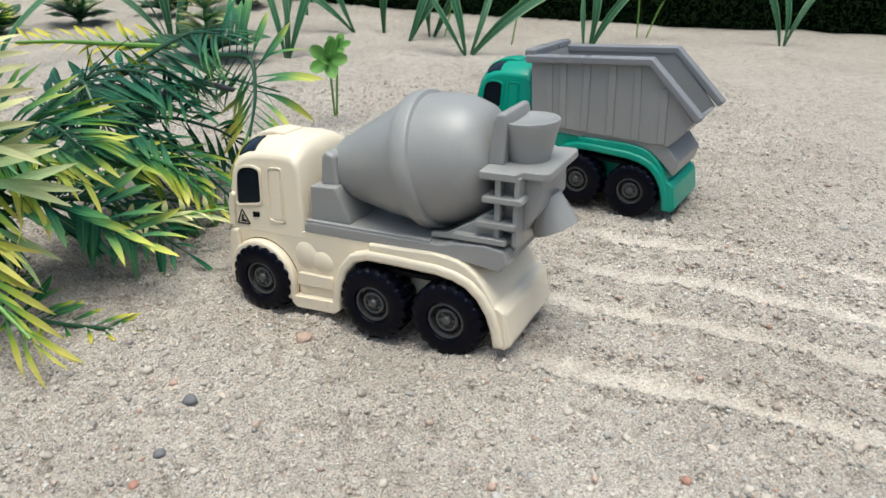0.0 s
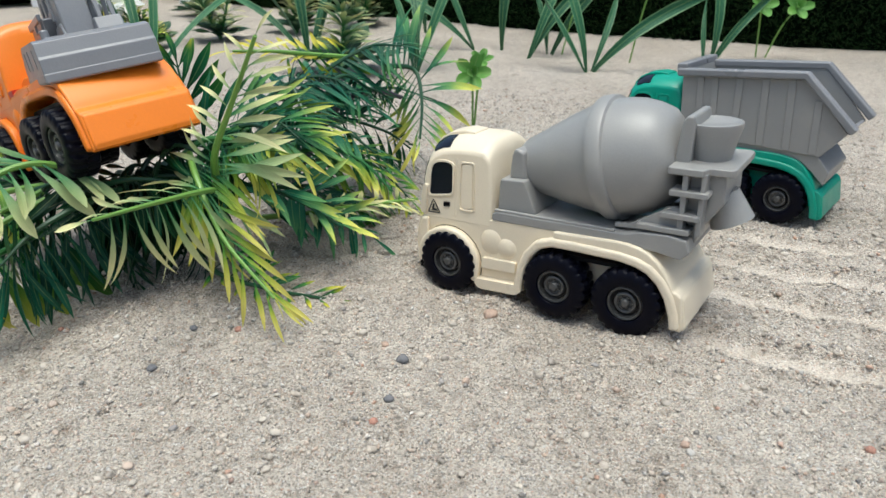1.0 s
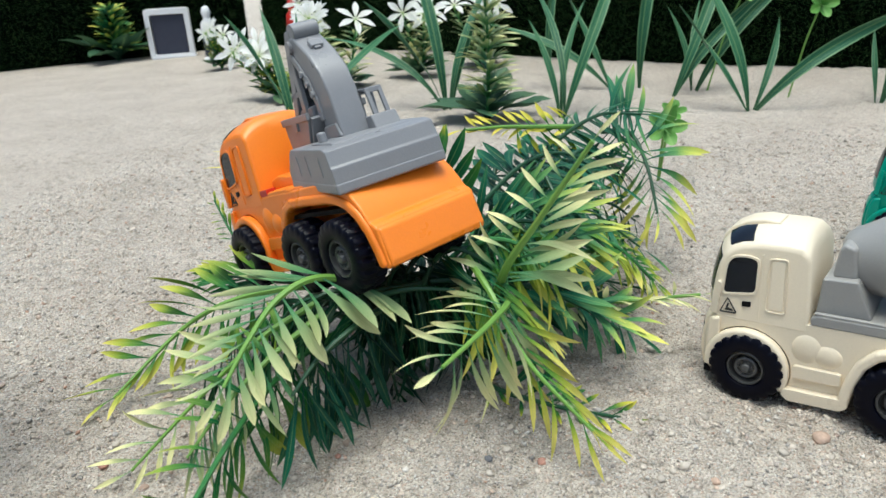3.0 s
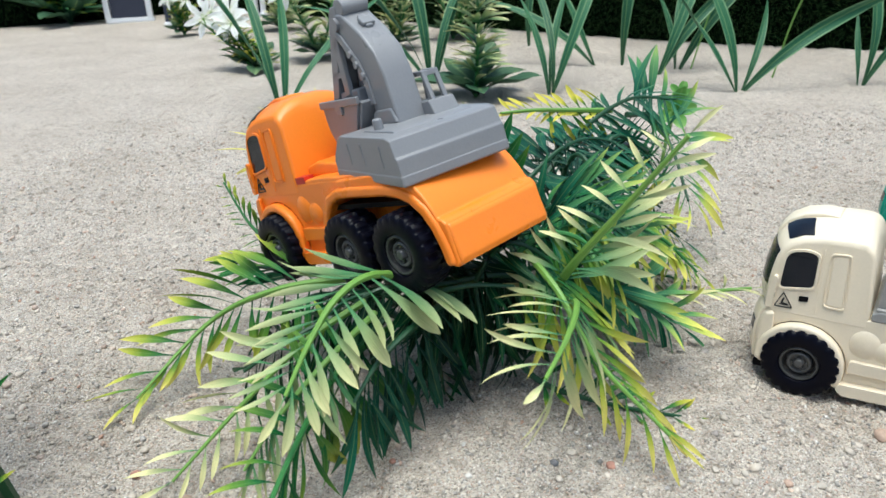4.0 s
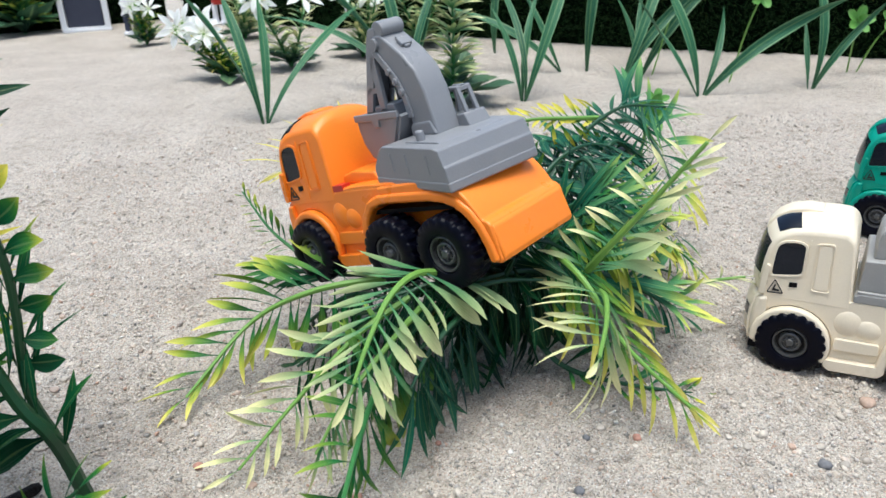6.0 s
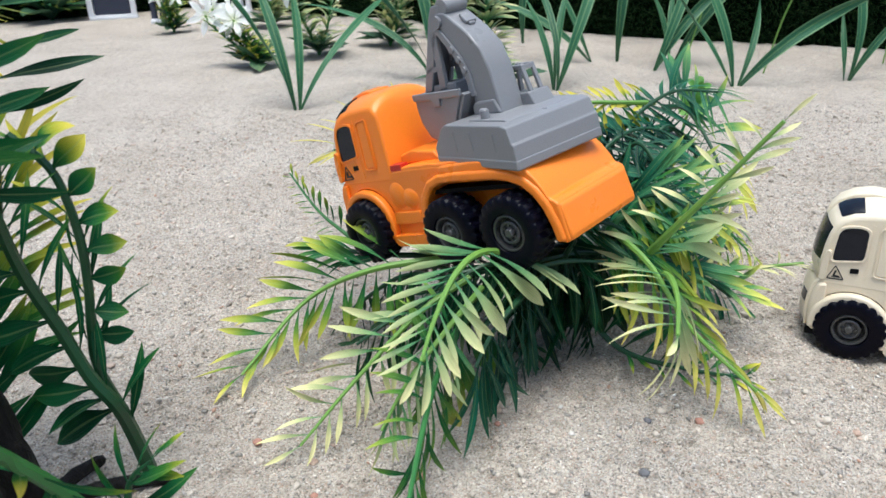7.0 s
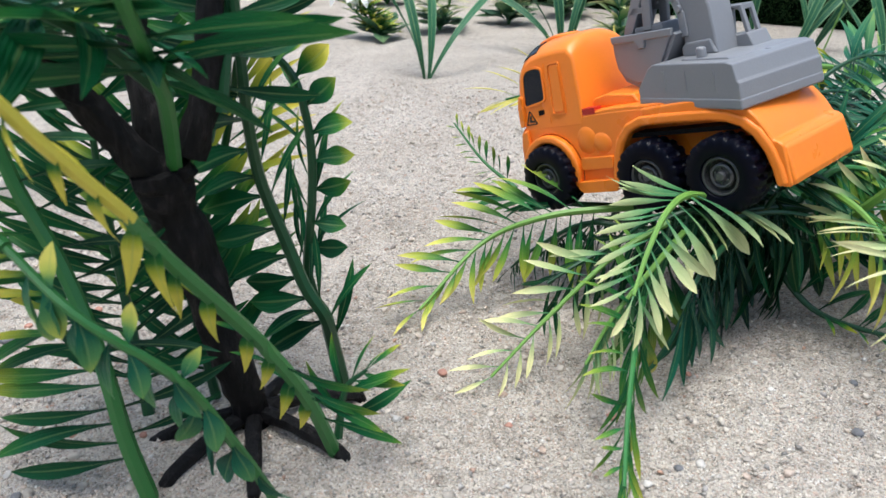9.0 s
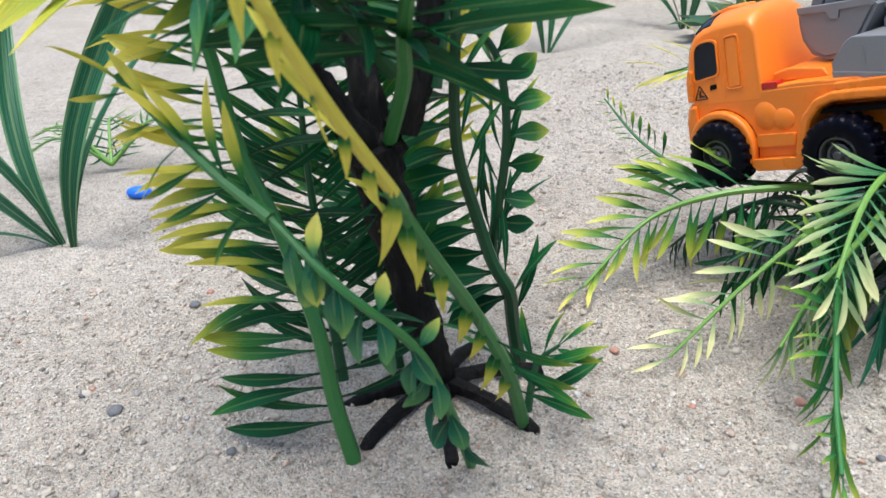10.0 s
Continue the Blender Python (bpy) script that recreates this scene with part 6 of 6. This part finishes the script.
def rosette(x, y, label, stem_height, seed, flowers=0, scale=1.0, feathery=True, lean_to=None):
    """Broad grey-green leaves in a ring at the foot, and an upright stem dressed with small leaves, sometimes with lilies."""
    root = thing("rosette_plant", label, "artificial plant", Matrix.Translation((x, y, gz(x, y))), "planted clumps")
    r = random.Random(seed)
    bl = [leaf_mesh("leaf", BROAD, pointed, 0.5, b, 0.3, 8, 0.0, 0.2, 4) for b in (0.2, 0.45)]
    n_basal = flowers < 2
    for k in range(9):
        a = 2 * math.pi * k / 9 + r.uniform(-0.2, 0.2)
        lean = radians(r.uniform(38, 66))
        d = Vector((math.cos(a) * math.sin(lean), math.sin(a) * math.sin(lean), math.cos(lean)))
        n = (Vector((0, 0, 1)) - d * d.z).normalized()
        ob = new("leaf", bl[k % 2])
        ob.matrix_basis = Matrix.Translation((0, 0, 0.002)) @ Matrix((d, n.cross(d), n)).transposed().to_4x4() @ Matrix.Scale(r.uniform(0.042, 0.056) * scale * (1.3 if n_basal else 1.0), 4)
        ob.parent = root
        ob.color = (r.uniform(0.4, 0.9), 0, 0, 1)
    n_stem = 1 if not flowers else flowers
    small = leaflets("broad", (PALE if flowers else TEAL) if feathery else FERN)
    for q in range(n_stem):
        ang = r.uniform(0, 6.28) if lean_to is None else radians(lean_to + r.uniform(-35, 35))
        lean = 0.0 if n_stem == 1 else r.uniform(0.15, 0.5) if lean_to is None else r.uniform(0.4, 1.0)
        top = Vector((math.cos(ang) * lean, math.sin(ang) * lean, 1)) * stem_height * r.uniform(0.8, 1.05)
        path = spline([(0, 0, 0), top * 0.5 + Vector((0.003, 0, 0)), top], 12)
        stem = part("stem", tube(path, lambda t: 0.0022 - 0.0012 * t, 6), STEM, root)
        n_leaf = 150 if n_stem == 1 else 40
        for i in range(n_leaf):
            t = 0.15 + 0.85 * i / n_leaf
            p = path[min(int(t * 12), 12)]
            a = i * 2.4
            d = Vector((math.cos(a), math.sin(a), 0.8 + r.uniform(-0.3, 0.3))).normalized()
            n = (Vector((0, 0, 1)) - d * d.z).normalized()
            ob = new("leaflet", small[r.randrange(3)])
            ob.matrix_basis = Matrix.Translation(p) @ Matrix((d, n.cross(d), n)).transposed().to_4x4() @ Matrix.Scale(r.uniform(0.025, 0.038) * scale * (1.15 - 0.5 * t), 4)
            ob.parent = stem
            ob.color = (r.uniform(0.45, 1.15), 0, 0, 1)
        if flowers:
            nod = Matrix.Rotation(r.uniform(-0.9, 0.9), 3, "Y") @ Matrix.Rotation(r.uniform(0.5, 1.2), 3, "X")
            fl = part("flower", tube([top, top + Vector((0, 0, 0.008))], lambda t: 0.002, 6), STEM_LIGHT, stem)
            for k in range(6):
                a = k * 1.047 + r.uniform(-0.1, 0.1)
                d = nod @ Vector((math.cos(a), math.sin(a), 0.4)).normalized()
                n = nod @ Vector((0, 0, 1))
                n = (n - d * n.dot(d)).normalized()
                ob = new("petal", PETAL)
                ob.matrix_basis = Matrix.Translation(top + Vector((0, 0, 0.007))) @ Matrix((d, n.cross(d), n)).transposed().to_4x4() @ Matrix.Scale(0.028 * scale, 4)
                ob.parent = root
                ob.color = (1, 0, 0, 1)
    return root


PETAL = leaf_mesh("petal", LILY, pointed, 0.34, 0.3, 0.3, 6)
rosette(-0.126, 0.828, "feathery green plant with a white flower over broad grey-green leaves", 0.15, 1, 1)
rosette(-0.340, 1.080, "dark rosette plant with white lily flowers on sand", 0.085, 2, 3)
rosette(-0.404, 1.003, "leaning lily plant with white and yellow flowers", 0.062, 3, 5, 0.9, False, 170)
rosette(-0.250, 1.160, "feathery green plant with white lily flowers", 0.085, 4, 4)
rosette(-0.170, 1.260, "feathery green plant with white lily flowers near the turf wall", 0.09, 5, 4)
rosette(-0.480, 1.400, "flowering lily plant far back on the sand", 0.09, 6, 4)
rosette(-0.640, 1.360, "small lily plant with white flowers beside the toy figure", 0.06, 8, 4, 0.8, False)
rosette(-0.954, 1.560, "dark bushy plant by the turf wall", 0.12, 7, 0, 1.6)


def succulent(x, y, z, size, tilt, label, foot):
    root = thing("succulent_sprig", label, "artificial plant", None, "succulent sprigs")
    p = Vector((x, y, z))
    fx, fy = foot
    part("stem", tube(spline([(fx, fy, gz(fx, fy) - 0.003), ((fx + x) / 2, (fy + y) / 2, z * 0.6), p], 10), lambda t: 0.0009, 6), STEM_LIGHT, root)
    r = random.Random(int(x * 5000))
    for ring, (count, lean, ln) in enumerate(((5, 78, 1.0), (2, 35, 0.75))):
        for k in range(count):
            a = 2 * math.pi * k / count + ring * 0.5
            l = radians(lean)
            d = Vector((math.cos(a) * math.sin(l), math.sin(a) * math.sin(l), math.cos(l)))
            d = Matrix.Rotation(radians(tilt), 3, "X") @ d
            n = (Matrix.Rotation(radians(tilt), 3, "X") @ Vector((0, 0, 1)))
            n = (n - d * n.dot(d)).normalized()
            ob = new("leaf", SUCC_LEAF)
            ob.matrix_basis = Matrix.Translation(p) @ Matrix((d, n.cross(d), n)).transposed().to_4x4() @ Matrix.Scale(size * ln, 4)
            ob.parent = root
            ob.color = (r.uniform(0.5, 1.0), 0, 0, 1)


SUCC_LEAF = leaf_mesh("leaf", SUCC, paddle, 0.6, -0.2, 0.5, 7, 0, 0, 4)
SL = "bright green succulent rosette on a thin stem"
succulent(0.0105, 0.578, 0.043, 0.0145, 68, SL, (0.0115, 0.604))
succulent(0.017, 0.590, 0.050, 0.0095, 40, SL, (0.0125, 0.606))
succulent(0.150, 0.960, 0.105, 0.018, 50, SL, (0.12, 0.965))
succulent(0.205, 0.880, 0.095, 0.016, 70, SL, (0.19, 0.90))
succulent(0.34, 0.93, 0.06, 0.018, 60, SL, (0.35, 0.95))
succulent(0.38, 0.93, 0.058, 0.018, 60, SL, (0.36, 0.95))

# low yellow-green fern and blue scrap beyond the tree
low = thing("low_fern", "small yellow-green artificial fern lying on sand", "artificial plant")
for k, (a, ln) in enumerate(((170, 0.06), (120, 0.05), (60, 0.055), (20, 0.05), (220, 0.045))):
    c = Vector((-0.520, 0.400, 0.004))
    e = c + Vector((math.cos(radians(a)), math.sin(radians(a)), 0)) * ln
    branch(low, [c, c.lerp(e, 0.5) + Vector((0, 0, 0.02)), e + Vector((0, 0, 0.012))], "sliver", FERN, 0.02, 12, STEM_LIGHT, (0.5, 0.9), 60, 0.2, 0.2, 0.05, 90 + k)
bm = bmesh.new()
bmesh.ops.create_icosphere(bm, subdivisions=2, radius=0.006, matrix=Matrix.Diagonal((1.3, 0.8, 0.6, 1)))
blue = new("blue_scrap", mesh_from("blue_scrap", bm, BLUE))
blue.location = (-0.478, 0.366, gz(-0.478, 0.366) + 0.002)
tagged(blue, "small bright blue plastic scrap lying on sand", "plastic scrap")

# ---- far things by the turf wall ----
board = thing("framed_board", "white framed board with a dark panel standing on sand", "toy board", Matrix.Translation((-0.84, 1.585, 0)) @ Matrix.Rotation(radians(20), 4, "Z") @ Matrix.Scale(0.86, 4))
bm = loop_band(rounded([(-54, -4), (50, -4), (50, 116), (-54, 116)], 8), 17, -14, 14)
part("frame", bm, WHITE, board, "white frame", bevel=0.001)
part("panel", box(-40, 36, -5, 5, 10, 102), NAVY, board, "dark blue-grey panel")
part("foot", box(-52, 52, -18, 18, -4, 6), WHITE, board, bevel=0.0015)


def figurine(x, y, label, mats, seed):
    """A small toy figure kept to plain rounded forms, one mesh."""
    bm = bmesh.new()
    for s in (-1, 1):
        lathe([(7, -2), (8, 4), (6, 9), (5.5, 26), (6, 42)], 16, "z", bm, (8 * s, 0, 0))
        lathe([(0.5, -1), (7, 0), (6.5, 7), (0.5, 9)], 14, "z", bm, (8 * s, -6, 0))
    lathe([(11, 40), (14, 52), (13, 72), (6, 80), (7, 84), (9, 92), (6, 102), (0.5, 104)], 20, "z", bm)
    me = mesh_from("figurine", bm, mats[0])
    for m in mats[1:]:
        me.materials.append(m)
    for p in me.polygons:
        z = p.center.z
        p.material_index = 0 if z < 0.012 else (1 if z < 0.046 else 2)
    ob = new("figurine", me)
    ob.location = (x, y, 0)
    tagged(ob, label, "figurine")


figurine(-0.713, 1.490, "small plain toy figure with white boots and dark trousers", (WHITE, NAVY, WHITE), 1)
figurine(-0.590, 1.640, "small plain toy figure in red and white", (WHITE, WHITE, RED), 2)

# ---- pebbles ----
pebble(0.018, 0.2945, 0.0028, STONE_PINK, "pinkish pebble beside the cream truck's front wheel", 1)
for k, (x, y, s, mat, lab) in enumerate(((-0.013, 0.2630, 0.0022, STONE_DARK, "small dark grey pebble on the sand"), (-0.020, 0.272, 0.0015, STONE_PINK, "tiny reddish pebble on the sand"),
                                         (-0.203, 0.262, 0.0016, STONE_PINK, "tiny reddish pebble on the sand"), (0.073, 0.222, 0.0014, STONE_PINK, "tiny reddish pebble on the sand"),
                                         (-0.09, 0.275, 0.0014, STONE_DARK, "small dark grey pebble on the sand"), (-0.15, 0.235, 0.0014, STONE_DARK, "small dark grey pebble on the sand"),
                                         (-0.375, 0.205, 0.0026, STONE_DARK, "small dark grey pebble on the sand"), (-0.39, 0.21, 0.0018, STONE_DARK, "small dark grey pebble on the sand"))):
    pebble(x, y, s, mat, lab, k + 2)
sr = random.Random(12)
for k in range(22):
    x, y = sr.uniform(-0.4, 0.24), sr.uniform(0.16, 0.3)
    red = k % 3 != 0
    pebble(x, y, sr.uniform(0.0011, 0.0021), STONE_RED if red else STONE_DARK, "tiny reddish pebble on the sand" if red else "small dark grey pebble on the sand", 40 + k)
